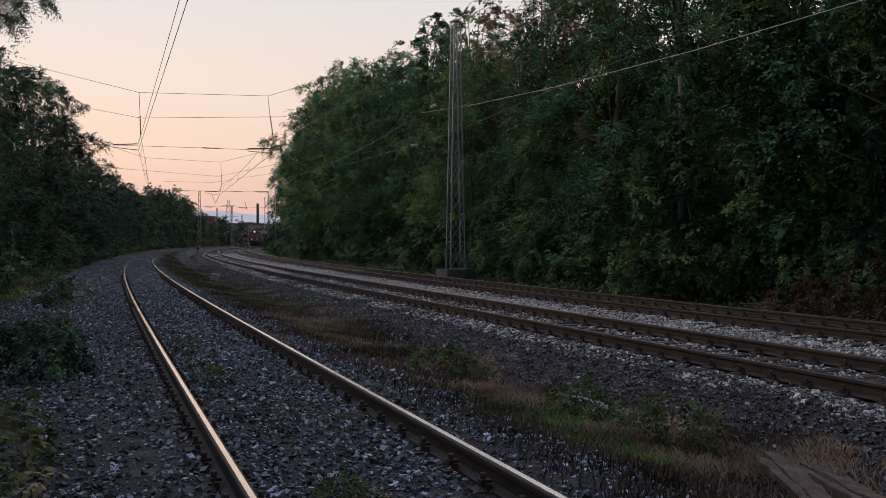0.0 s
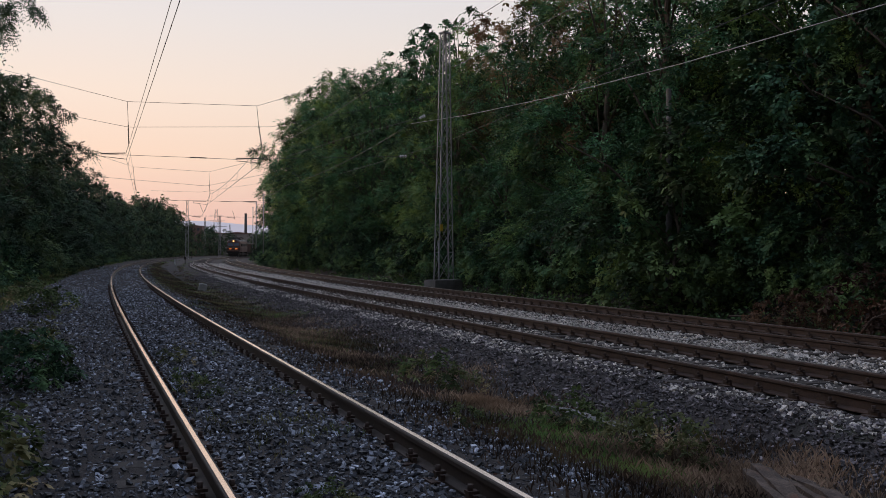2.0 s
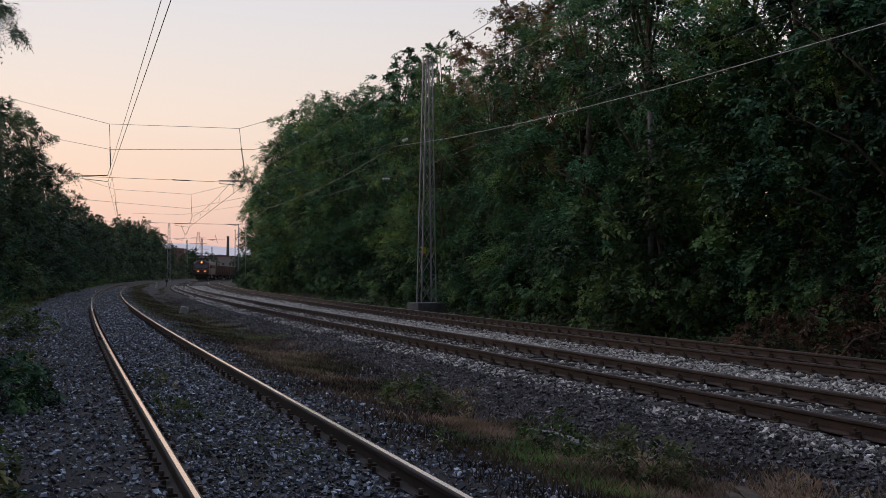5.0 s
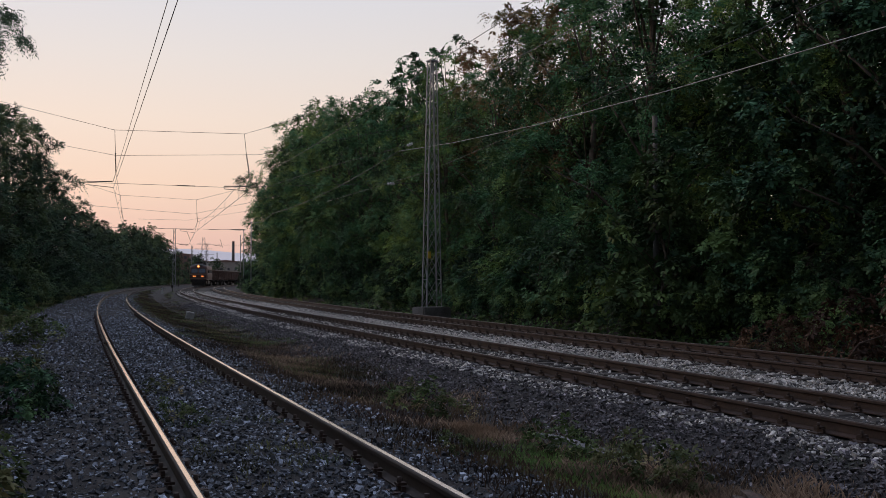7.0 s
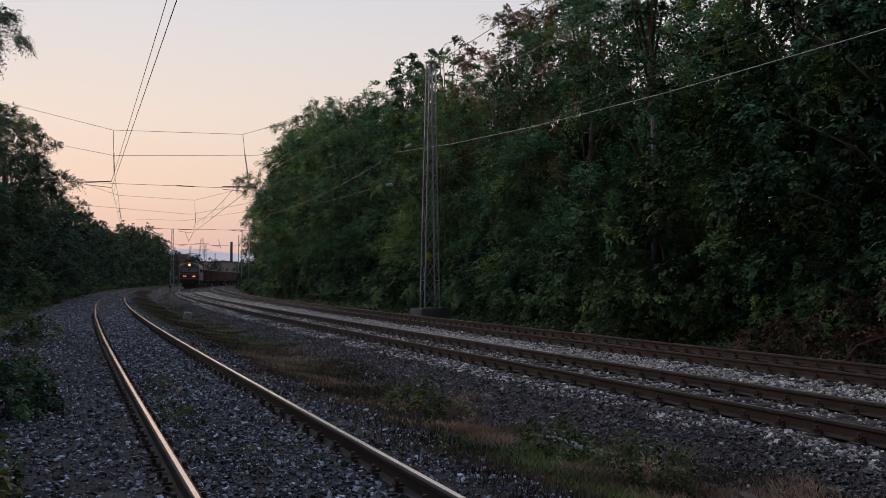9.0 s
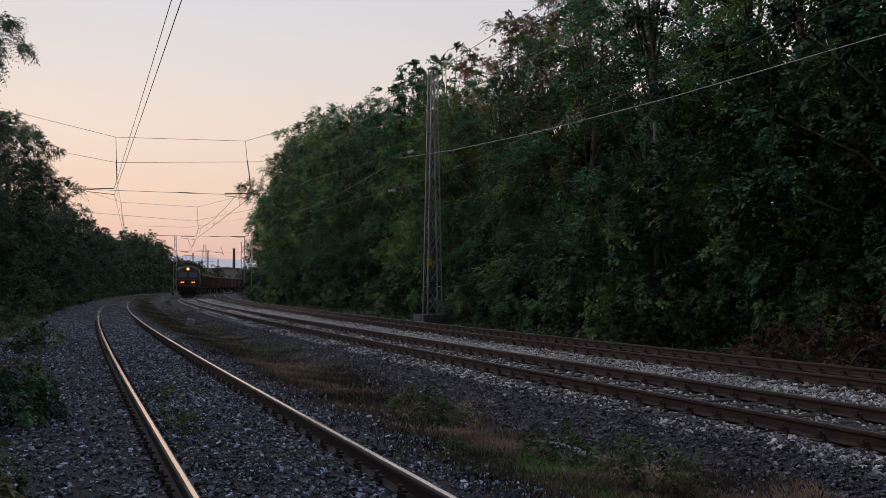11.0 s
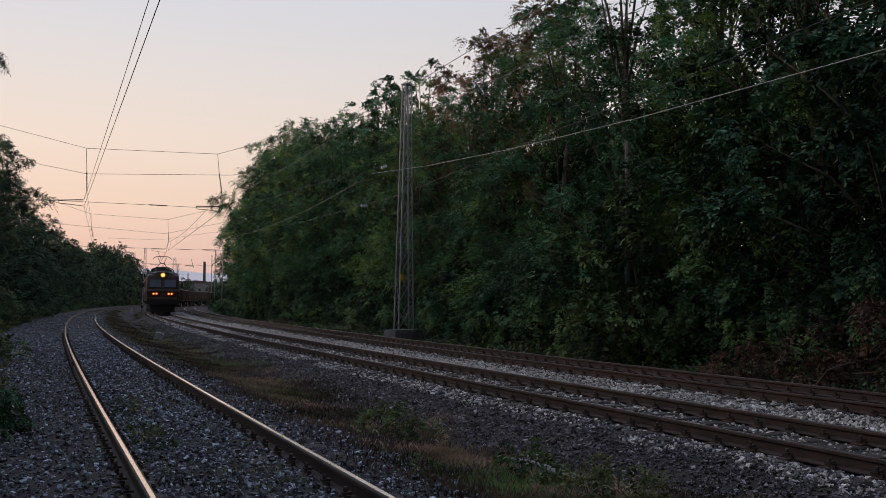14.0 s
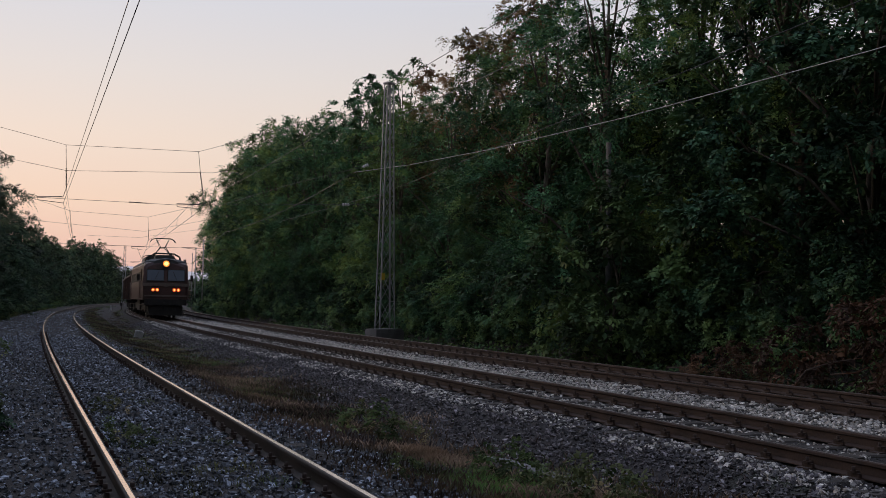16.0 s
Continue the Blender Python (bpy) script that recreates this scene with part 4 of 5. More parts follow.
DROPS = ([(-13.26, 44.5, 7.96), (-13.22, 44.5, 6.95), (-13.19, 44.5, 6.09), (-13.32, 44.5, 5.69)], [(-7.64, 44.5, 7.81), (-7.55, 44.5, 6.95), (-7.42, 44.5, 6.09), (-7.37, 44.5, 5.55)], [(-18.75, 86.0, 8.13), (-18.7, 86.0, 7.08), (-18.65, 86.0, 6.27), (-18.88, 86.0, 5.7)], [(-25.1, 86.0, 8.51), (-25.04, 86.0, 7.42), (-24.89, 86.0, 6.61), (-24.79, 86.0, 5.9)],)
ARMS = (((-14.4, 44.5, 5.69), (-13.34, 44.5, 5.72), [(-14.4, 44.5, 5.69), (-14.38, 44.5, 5.57), (-13.29, 44.5, 5.45)]), ((-8.51, 44.5, 5.52), (-7.5, 44.5, 5.52), [(-8.51, 44.5, 5.52), (-8.48, 44.5, 5.4), (-7.45, 44.5, 5.32)]), ((-20.07, 86.0, 5.66), (-18.98, 86.0, 5.65), [(-20.07, 86.0, 5.66), (-20.02, 86.0, 5.51), (-18.93, 86.0, 5.37)]), ((-15.9, 86.0, 5.65), (-14.72, 86.0, 5.65), [(-15.9, 86.0, 5.65), (-14.72, 86.0, 5.5)]), ((-28.12, 120.0, 5.52), (-27.07, 120.0, 5.52), [(-28.12, 120.0, 5.52), (-27.07, 120.0, 5.369999999999999)]), ((-24.1, 120.0, 5.45), (-23.1, 120.0, 5.44), [(-24.1, 120.0, 5.45), (-23.1, 120.0, 5.29)]),)
BARS = ([(-10.53, 44.5, 5.55), (-9.77, 44.5, 5.52)], [(-17.7, 86.0, 5.65), (-16.9, 86.0, 5.65)], [(-22.2, 86.0, 5.75), (-21.44, 86.0, 5.7)], [(-27.27, 120.0, 7.11), (-26.81, 120.0, 5.98)], [(-23.37, 120.0, 6.18), (-23.04, 120.0, 5.11)],)
WHITES = ([(-1.38, 43.6, 5.56), (-1.06, 43.6, 5.56)], ((-0.29, 43.5, 7.29), (-0.53, 43.6, 7.2)),)
RUNS = (("contact_wire", LC, 0.008, M_WIRE, "dark grooved contact wire above the side track", 0.0), ("messenger_wire", LM, 0.007, M_WIRE, "dark messenger wire above the side track", 0.0),
        ("contact_wire", BC[1:], 0.011, M_WIRE, "dark grooved contact wire above the running track", 0.0), ("messenger_wire", BM[1:], 0.011, M_WIRE, "dark messenger wire above the running track", 0.35),
        ("messenger_wire", [(20.4, -27.6, 7.28), (-0.89, 43.6, 6.96)], 0.010, M_WIRE_PALE, "dull grey bare wire above the outer track", 1.69),
        ("messenger_wire", [(-0.89, 43.6, 6.96), (-9.5, 66.0, 5.7), (-14.0, 84.0, 6.2)], 0.014, M_WIRE, "dark wire running on above the outer track", 0.3),
        ("contact_wire", [(11.6, -1.0, 6.39), (0.38, 43.0, 6.03), (-5.45, 60.0, 6.03)], 0.009, M_WIRE, "dark contact wire above the outer track", 0.0),
        ("feeder_wire", [(13.6, -2.0, 10.5), (0.38, 43.2, 10.5), (-13.0, 86.0, 10.4)], 0.014, M_WIRE, "thin feeder wire along the mast tops", 0.25),
        ("feeder_wire", [(14.2, -2.0, 9.2), (0.9, 42.5, 9.2)], 0.013, M_WIRE, "thin feeder wire along the mast tops", 0.3))
build_wires()


# ---- the train ----
M_LOCO = surface("worn_maroon_paint", (0.062, 0.028, 0.027), (0.125, 0.062, 0.056), 1.2, 30, 0.45, bump=0.1, bump_dist=0.004, third=(0.06, 0.035, 0.03), third_scale=1.1)
M_BAND = surface("dirty_cream_band", (0.13, 0.10, 0.085), (0.23, 0.175, 0.15), 2, 30, 0.6, bump=0.1)
M_ROOF = surface("sooty_grey_roof", (0.05, 0.05, 0.052), (0.12, 0.115, 0.115), 2, 30, 0.7, bump=0.2)
M_BLACK = surface("greasy_black_underframe", (0.012, 0.011, 0.010), (0.04, 0.035, 0.032), 3, 30, 0.7, bump=0.2)
M_WAGON = surface("rusty_brown_wagon_paint", (0.055, 0.030, 0.024), (0.14, 0.075, 0.058), 1.0, 24, 0.75, bump=0.2, third=(0.04, 0.03, 0.03), third_scale=0.8)
M_GLASS, _n, _l, _b = material("cab_glass")
# bluish sheen of the panes is put into the base colour
_b.inputs["Base Color"].default_value = (0.10, 0.13, 0.18, 1)
_b.inputs["Roughness"].default_value = 0.06
_b.inputs["Specular IOR Level"].default_value = 0.9
M_LAMP_TOP = glow("main_headlamp", (1.0, 0.30, 0.05), 1.5)
M_LAMP_LOW = glow("marker_lamp", (1.0, 0.14, 0.03), 1.0)
M_BULB_TOP = glow("main_bulb", (1.0, 0.50, 0.17), 2.6)
M_BULB_LOW = glow("marker_bulb", (1.0, 0.42, 0.12), 2.6)
GO, RATE = 8.2, 0.192
NOSE_0 = 242.0


def nose(t):
    return NOSE_0 - GO * t - RATE * t * t


LOCO_L, WAGON_L = 15.6, 13.2


def loop_body(bm, rings, mi=0, smooth=False):
    """Skin rings of equal corner counts."""
    vs = [[bm.verts.new(p) for p in ring] for ring in rings]
    n = len(vs[0])
    for a, b in zip(vs, vs[1:]):
        for i in range(n):
            f = bm.faces.new((a[i], a[(i + 1) % n], b[(i + 1) % n], b[i]))
            f.material_index, f.smooth = mi, smooth
    bm.faces.new(vs[0][::-1]).material_index = mi
    bm.faces.new(vs[-1]).material_index = mi


def wheelset(parent, y, r=0.6):
    bm = bmesh.new()
    for sx in (-1, 1):
        rod(bm, (sx * 0.69, 0, 0), (sx * 0.82, 0, 0), r, n=24)
        rod(bm, (sx * 0.67, 0, 0), (sx * 0.69, 0, 0), r + 0.03, n=24)
        for k in range(6):
            a = k * math.pi / 3
            box(bm, -0.01, -0.05, 0.15, 0.01, 0.05, r * 0.8, 0, Matrix.Translation((sx * 0.83, 0, 0)) @ Matrix.Rotation(a, 4, "X"))
    rod(bm, (-0.7, 0, 0), (0.7, 0, 0), 0.09, n=10)
    ob = part("wheelset", bm, M_BLACK, parent)
    ob.matrix_basis = pose(0, y, r)
    return ob


def build_loco():
    lo = empty("locomotive", "maroon electric locomotive with lit headlamps and raised pantograph", "locomotive")
    h = LOCO_L / 2
    zf = 1.20

    def section(y, half, top, zbase=zf, crown=0.30):
        pts = [(-half, y, zbase), (-half - 0.02, y, 2.2), (-half + 0.03, y, top - crown - 0.10), (-half + 0.16, y, top - crown + 0.06)]
        for a in (-0.66, -0.33, 0, 0.33, 0.66):
            pts.append((a * (half + 0.05), y, top - 0.24 * (a / 0.66) ** 2 * 0.62))
        pts += [(half - 0.16, y, top - crown + 0.06), (half - 0.03, y, top - crown - 0.10), (half + 0.02, y, 2.2), (half, y, zbase)]
        return pts
    bm = bmesh.new()
    rings = []
    for y, half, top in ((-h + 0.02, 1.24, 3.62), (-h + 0.10, 1.40, 3.78), (-h + 0.6, 1.46, 3.88), (h - 0.6, 1.46, 3.88), (h - 0.10, 1.40, 3.78), (h - 0.02, 1.24, 3.62)):
        ring = section(y, half, top)
        if abs(y) > h - 0.3:
            # the front leans back from the window sill upwards
            k = 1 if y > 0 else -1
            ring = [(x, yy - k * max(0, z - 2.3) * 0.20, z) for x, yy, z in ring]
        rings.append(ring)
    loop_body(bm, rings)
    part("body", bm, M_LOCO, lo)
    bm = bmesh.new()
    rings = []
    for y, a in ((-h + 0.30, 0.55), (-h + 0.75, 1.0), (h - 0.75, 1.0), (h - 0.30, 0.55)):
        rings.append([(x * a * 1.40, y, 3.62 + zz * (0.6 + 0.4 * a)) for x, zz in ((-1, 0), (-0.93, 0.14), (-0.6, 0.27), (0, 0.33), (0.6, 0.27), (0.93, 0.14), (1, 0))])
    loop_body(bm, rings)
    part("roof", bm, M_ROOF, lo, "sooty grey roof")
    for k in (-1, 1):
        bm = bmesh.new()
        box(bm, -1.47, k * h - 0.06 * (1 if k > 0 else 0.0) - (0.02 if k < 0 else 0), 2.10, 1.47, k * h + 0.06 * (1 if k < 0 else 0) + (0.02 if k > 0 else 0), 2.30)
        part("front_band", bm, M_BAND, lo, "dirty cream band below the windows")
        bm = bmesh.new()
        yy = k * (h + 0.03)
        vs = [bm.verts.new((x, yy + o * k, z)) for o in (0, 0.02) for x, z in ((-0.55, 2.32), (0, 2.02), (0.55, 2.32), (0.40, 2.32), (0, 2.12), (-0.40, 2.32))]
        for i in range(6):
            bm.faces.new((vs[i], vs[(i + 1) % 6], vs[6 + (i + 1) % 6], vs[6 + i]))
        for q in ((0, 1, 4, 5), (1, 2, 3, 4)):
            bm.faces.new([vs[i] for i in q])
            bm.faces.new([vs[6 + i] for i in q][::-1])
        part("chevron", bm, M_BAND, lo, "pointed cream chevron")
        for sx in (-1, 1):
            lean = Matrix.Translation((0, k * (h - 0.02), 2.42)) @ Matrix.Rotation(k * math.atan(0.20), 4, "X")
            bm = bmesh.new()
            x0, x1 = sorted((sx * 0.10, sx * 1.22))
            for a, b, c, d in ((x0, 0.0, x1, 0.045), (x0, 0.755, x1, 0.80), (x0, 0.045, x0 + 0.045, 0.755), (x1 - 0.045, 0.045, x1, 0.755)):
                box(bm, a, -0.035, b, c, 0.035, d, 0, lean)
            win = part("windscreen", bm, M_BLACK, lo)
            bm = bmesh.new()
            box(bm, x0 + 0.045, -0.028, 0.045, x1 - 0.045, 0.022, 0.755, 0, lean)
            part("pane", bm, M_GLASS, win, "dark reflecting windscreen glass")
            bm = bmesh.new()
            yl = k * (h + 0.0)
            rod(bm, (sx * 0.54, yl, 1.86), (sx * 0.54, yl + k * 0.08, 1.86), 0.17, n=14)
            rod(bm, (sx * 0.80, yl, 1.86), (sx * 0.80, yl + k * 0.08, 1.86), 0.17, n=14)
            lm = part("lamp_housing", bm, M_LOCO, lo)
            for lx in (0.54, 0.80):
                bm = bmesh.new()
                rod(bm, (sx * lx, yl + k * 0.102, 1.86), (sx * lx, yl + k * 0.115, 1.86), 0.055, n=12)
                part("bulb", bm, M_BULB_LOW if k < 0 else M_GLASS, lm)
                bm = bmesh.new()
                rod(bm, (sx * lx, yl + k * 0.07, 1.86), (sx * lx, yl + k * 0.10, 1.86), 0.115, n=14)
                part("marker_lamp", bm, M_LAMP_LOW if k < 0 else M_GLASS, lm, "glowing amber marker lamp" if k < 0 else "")
            bm = bmesh.new()
            rod(bm, (sx * 0.88, k * (h - 0.1), 1.05), (sx * 0.88, k * (h + 0.42), 1.05), 0.10, n=12)
            rod(bm, (sx * 0.88, k * (h + 0.42), 1.05), (sx * 0.88, k * (h + 0.50), 1.05), 0.24, n=18)
            part("buffer", bm, M_BLACK, lo, "black round buffer")
        bm = bmesh.new()
        rod(bm, (0, k * (h - 0.35), 3.60), (0, k * (h - 0.05), 3.58), 0.25, n=18)
        hl = part("headlamp_housing", bm, M_ROOF, lo)
        bm = bmesh.new()
        rod(bm, (0, k * (h - 0.016), 3.58), (0, k * (h - 0.004), 3.58), 0.13, n=16)
        part("bulb", bm, M_BULB_TOP if k < 0 else M_GLASS, hl)
        bm = bmesh.new()
        rod(bm, (0, k * (h - 0.05), 3.58), (0, k * (h - 0.02), 3.58), 0.20, n=18)
        part("headlamp", bm, M_LAMP_TOP if k < 0 else M_GLASS, hl, "bright amber main headlamp" if k < 0 else "")
        bm = bmesh.new()
        box(bm, -1.32, k * h - 0.08, 0.86, 1.32, k * h + 0.08, 1.24)
        part("buffer_beam", bm, M_BLACK, lo)
        bm = bmesh.new()
        loop_body(bm, [[(-1.15, k * (h - 0.35), 0.18), (1.15, k * (h - 0.35), 0.18), (1.15, k * (h - 0.35), 0.8), (-1.15, k * (h - 0.35), 0.8)], [(-1.0, k * (h - 0.02), 0.22), (1.0, k * (h - 0.02), 0.22), (1.1, k * (h - 0.02), 0.8), (-1.1, k * (h - 0.02), 0.8)]])
        part("rail_guard", bm, M_BLACK, lo)
        bm = bmesh.new()
        box(bm, -0.10, min(k * h, k * (h + 0.35)), 0.92, 0.10, max(k * h, k * (h + 0.35)), 1.10)
        box(bm, -0.05, min(k * (h + 0.3), k * (h + 0.36)), 0.55, 0.05, max(k * (h + 0.3), k * (h + 0.36)), 1.0)
        part("coupling_hook", bm, M_BLACK, lo)
    for sx in (-1, 1):
        for y in np.arange(-5.2, 5.3, 1.3):
            bm = bmesh.new()
            x0, x1 = sorted((sx * 1.455, sx * 1.50))
            box(bm, x0, y - 0.46, 2.45, x1, y + 0.46, 3.05)
            part("side_grille", bm, M_BLACK, lo)
        for y in (-h + 1.5, h - 1.5):
            bm = bmesh.new()
            x0, x1 = sorted((sx * 1.46, sx * 1.50))
            box(bm, x0, y - 0.33, 1.3, x1, y + 0.33, 3.2)
            part("cab_door", bm, M_LOCO, lo)
            bm = bmesh.new()
            x0, x1 = sorted((sx * 1.52, sx * 1.56))
            for dy in (-0.42, 0.42):
                rod(bm, (sx * 1.55, y + dy, 1.3), (sx * 1.55, y + dy, 2.5), 0.02, n=6)
            for zz in (0.5, 0.85):
                box(bm, min(sx * 1.2, sx * 1.5), y - 0.25, zz, max(sx * 1.2, sx * 1.5), y + 0.25, zz + 0.04)
            part("handrails_and_steps", bm, M_BAND, lo)
        bm = bmesh.new()
        x0, x1 = sorted((sx * 1.46, sx * 1.49))
        box(bm, x0, -h + 0.7, 2.10, x1, h - 0.7, 2.28)
        part("side_band", bm, M_BAND, lo)
    sets = []
    for yb in (-4.1, 4.1):
        bm = bmesh.new()
        for sx in (-1, 1):
            x0, x1 = sorted((sx * 0.95, sx * 1.15))
            box(bm, x0, yb - 2.2, 0.55, x1, yb + 2.2, 0.95)
            for dy in (-1.6, 1.6):
                box(bm, x0 - 0.02, yb + dy - 0.25, 0.38, x1 + 0.05, yb + dy + 0.25, 0.85)
        box(bm, -0.95, yb - 0.4, 0.5, 0.95, yb + 0.4, 1.2)
        part("bogie_frame", bm, M_BLACK, lo)
        sets += [wheelset(lo, yb - 1.6), wheelset(lo, yb + 1.6)]
    bm = bmesh.new()
    box(bm, -1.25, -1.6, 0.45, 1.25, 1.6, 1.2)
    part("underfloor_box", bm, M_BLACK, lo)
    # pantographs: the front one raised, the rear one folded
    for y, up in ((-4.2, True), (4.4, False)):
        pan = new("pantograph")
        pan.parent = lo
        pan.matrix_basis = pose(0, y, 4.16)
        bm = bmesh.new()
        for sx in (-0.55, 0.55):
            rod(bm, (sx, -0.7, 0.22), (sx, 0.7, 0.22), 0.03, n=6)
            for yy in (-0.6, 0.6):
                rod(bm, (sx, yy, -0.32), (sx, yy, 0.22), 0.06, n=8)
        for yy in (-0.7, 0.7):
            rod(bm, (-0.55, yy, 0.22), (0.55, yy, 0.22), 0.03, n=6)
        part("base_frame", bm, M_BLACK, pan)
        bm = bmesh.new()
        kz, tz = (0.62, 1.20) if up else (0.30, 0.36)
        for yy in (-0.6, 0.6):
            for sx in (-1, 1):
                rod(bm, (sx * 0.45, yy * 0.3, 0.24), (sx * 0.16, yy, kz), 0.028, n=6)
                rod(bm, (sx * 0.16, yy, kz), (sx * 0.42, 0, tz), 0.022, n=6)
            rod(bm, (-0.16, yy, kz), (0.16, yy, kz), 0.025, n=6)
        part("arms", bm, M_BLACK, pan)
        bm = bmesh.new()
        for yy in (-0.15, 0.15):
            tube(bm, [(-0.85, yy, tz - 0.22), (-0.72, yy, tz - 0.04), (-0.5, yy, tz + 0.05), (0.5, yy, tz + 0.05), (0.72, yy, tz - 0.04), (0.85, yy, tz - 0.22)], 0.03, 6)
        part("contact_shoe", bm, M_BLACK, pan)
    bm = bmesh.new()
    box(bm, -0.95, -2.6, 3.80, 0.95, 2.6, 4.26)
    bmesh.ops.bevel(bm, geom=bm.edges[:], offset=0.08, segments=2, affect="EDGES")
    part("resistor_housing", bm, M_ROOF, lo)
    # hoops and boxes of the roof gear behind the front cab
    for y in (-h + 1.5, -h + 2.1, -2.9):
        bm = bmesh.new()
        tube(bm, [(-1.05, y, 3.82), (-0.98, y, 4.10), (-0.6, y, 4.30), (0.6, y, 4.30), (0.98, y, 4.10), (1.05, y, 3.82)], 0.035, 6)
        part("roof_hoop", bm, M_BLACK, lo)
    bm = bmesh.new()
    box(bm, -0.62, -h + 1.2, 3.84, 0.62, -h + 2.3, 4.18)
    bmesh.ops.bevel(bm, geom=bm.edges[:], offset=0.06, segments=2, affect="EDGES")
    part("roof_box", bm, M_ROOF, lo)
    for sx in (-1, 1):
        bm = bmesh.new()
        rod(bm, (sx * 1.50, -h + 0.75, 2.55), (sx * 1.72, -h + 0.62, 2.55), 0.02, n=6)
        box(bm, min(sx * 1.62, sx * 1.80), -h + 0.58, 2.45, max(sx * 1.62, sx * 1.80), -h + 0.63, 2.85)
        part("wing_mirror", bm, M_BLACK, lo)
        bm = bmesh.new()
        rod(bm, (sx * 0.70, -h - 0.02, 2.52), (sx * 0.45, -h + 0.07, 3.05), 0.012, n=5)
        part("wiper", bm, M_BLACK, lo)
    bm = bmesh.new()
    box(bm, -1.36, -h - 0.05, 1.42, 1.36, -h + 0.05, 1.52)
    part("lower_band", bm, M_BAND, lo)
    return lo, sets


def build_wagon():
    wa = empty("open_wagon", "rusty brown high-sided open goods wagon", "goods wagon", "wagons of the goods train")
    h = WAGON_L / 2
    for sx in (-1, 1):
        bm = bmesh.new()
        x0, x1 = sorted((sx * 1.38, sx * 1.33))
        box(bm, x0, -h, 1.25, x1, h, 3.05)
        part("side_wall", bm, M_WAGON, wa)
        for y in np.linspace(-h + 0.05, h - 0.05, 10):
            bm = bmesh.new()
            x0, x1 = sorted((sx * 1.38, sx * 1.47))
            box(bm, x0, y - 0.05, 1.15, x1, y + 0.05, 3.05)
            part("stake", bm, M_WAGON, wa)
        bm = bmesh.new()
        x0, x1 = sorted((sx * 1.30, sx * 1.48))
        box(bm, x0, -h, 3.05, x1, h, 3.16)
        part("top_rail", bm, M_BAND, wa, "pale worn top rail")
    for k in (-1, 1):
        bm = bmesh.new()
        box(bm, -1.33, k * h - 0.03, 1.25, 1.33, k * h + 0.03, 3.10)
        part("end_wall", bm, M_WAGON, wa)
        for sx in (-1, 1):
            bm = bmesh.new()
            rod(bm, (sx * 0.88, k * (h - 0.05), 1.05), (sx * 0.88, k * (h + 0.38), 1.05), 0.09, n=10)
            rod(bm, (sx * 0.88, k * (h + 0.38), 1.05), (sx * 0.88, k * (h + 0.44), 1.05), 0.22, n=14)
            part("buffer", bm, M_BLACK, wa)
    bm = bmesh.new()
    box(bm, -1.33, -h, 1.12, 1.33, h, 1.25)
    box(bm, -0.25, -h, 0.85, 0.25, h, 1.12)
    part("underframe", bm, M_BLACK, wa)
    for yb in (-h + 2.1, h - 2.1):
        bm = bmesh.new()
        for sx in (-1, 1):
            x0, x1 = sorted((sx * 0.92, sx * 1.06))
            box(bm, x0, yb - 1.2, 0.35, x1, yb + 1.2, 0.75)
        box(bm, -0.9, yb - 0.2, 0.4, 0.9, yb + 0.2, 0.9)
        part("bogie_frame", bm, M_BLACK, wa)
        wheelset(wa, yb - 0.9, 0.46)
        wheelset(wa, yb + 0.9, 0.46)
    return wa


LOCO, LOCO_SETS = build_loco()
WAGONS = [build_wagon()]
for _ in range(17):
    WAGONS.append(copy_thing(WAGONS[0], Matrix.Identity(4)))


def on_track(s, half):
    """The pose of a vehicle whose middle is at s and whose bogies stand half apart on the middle track."""
    xa, ya, _ = at("middle", s - half)
    xb, yb, _ = at("middle", s + half)
    return pose((xa + xb) / 2, (ya + yb) / 2, RAIL_TOP["middle"], 0, 0, -math.degrees(math.atan2(xb - xa, yb - ya)))


def motions():
    ts = [i * 0.5 for i in range(33)]
    walk(LOCO, [(t, on_track(nose(t) + LOCO_L / 2, 4.1)) for t in ts])
    s0 = LOCO_L + 1.0
    for k, wa in enumerate(WAGONS):
        off = s0 + k * (WAGON_L + 0.9) + WAGON_L / 2
        walk(wa, [(t, on_track(nose(t) + off, WAGON_L / 2 - 2.1)) for t in ts])
    fine = [i / 15 for i in range(241)]
    for ws in LOCO_SETS:
        y = ws.matrix_basis.translation.y
        walk(ws, [(t, pose(0, y, 0.6, math.degrees((nose(0) - nose(t)) / 0.6) * 1.0)) for t in fine])


# ---- small things along the line ----
def rough_beam(bm, length, w, h, r, mi=0, nx=9):
    """A worn beam along y with an uneven, split surface."""
    rings = []
    for k in range(nx):
        y = (k / (nx - 1) - 0.5) * length
        j = [r.uniform(-0.012, 0.012) for _ in range(8)]
        rings.append([(-w / 2 + j[0], y + j[4], j[1]), (w / 2 + j[2], y + j[5], j[1]), (w / 2 + j[3], y, h + j[6]), (-w / 2 + j[0], y, h + j[7])])
    loop_body(bm, rings, mi)


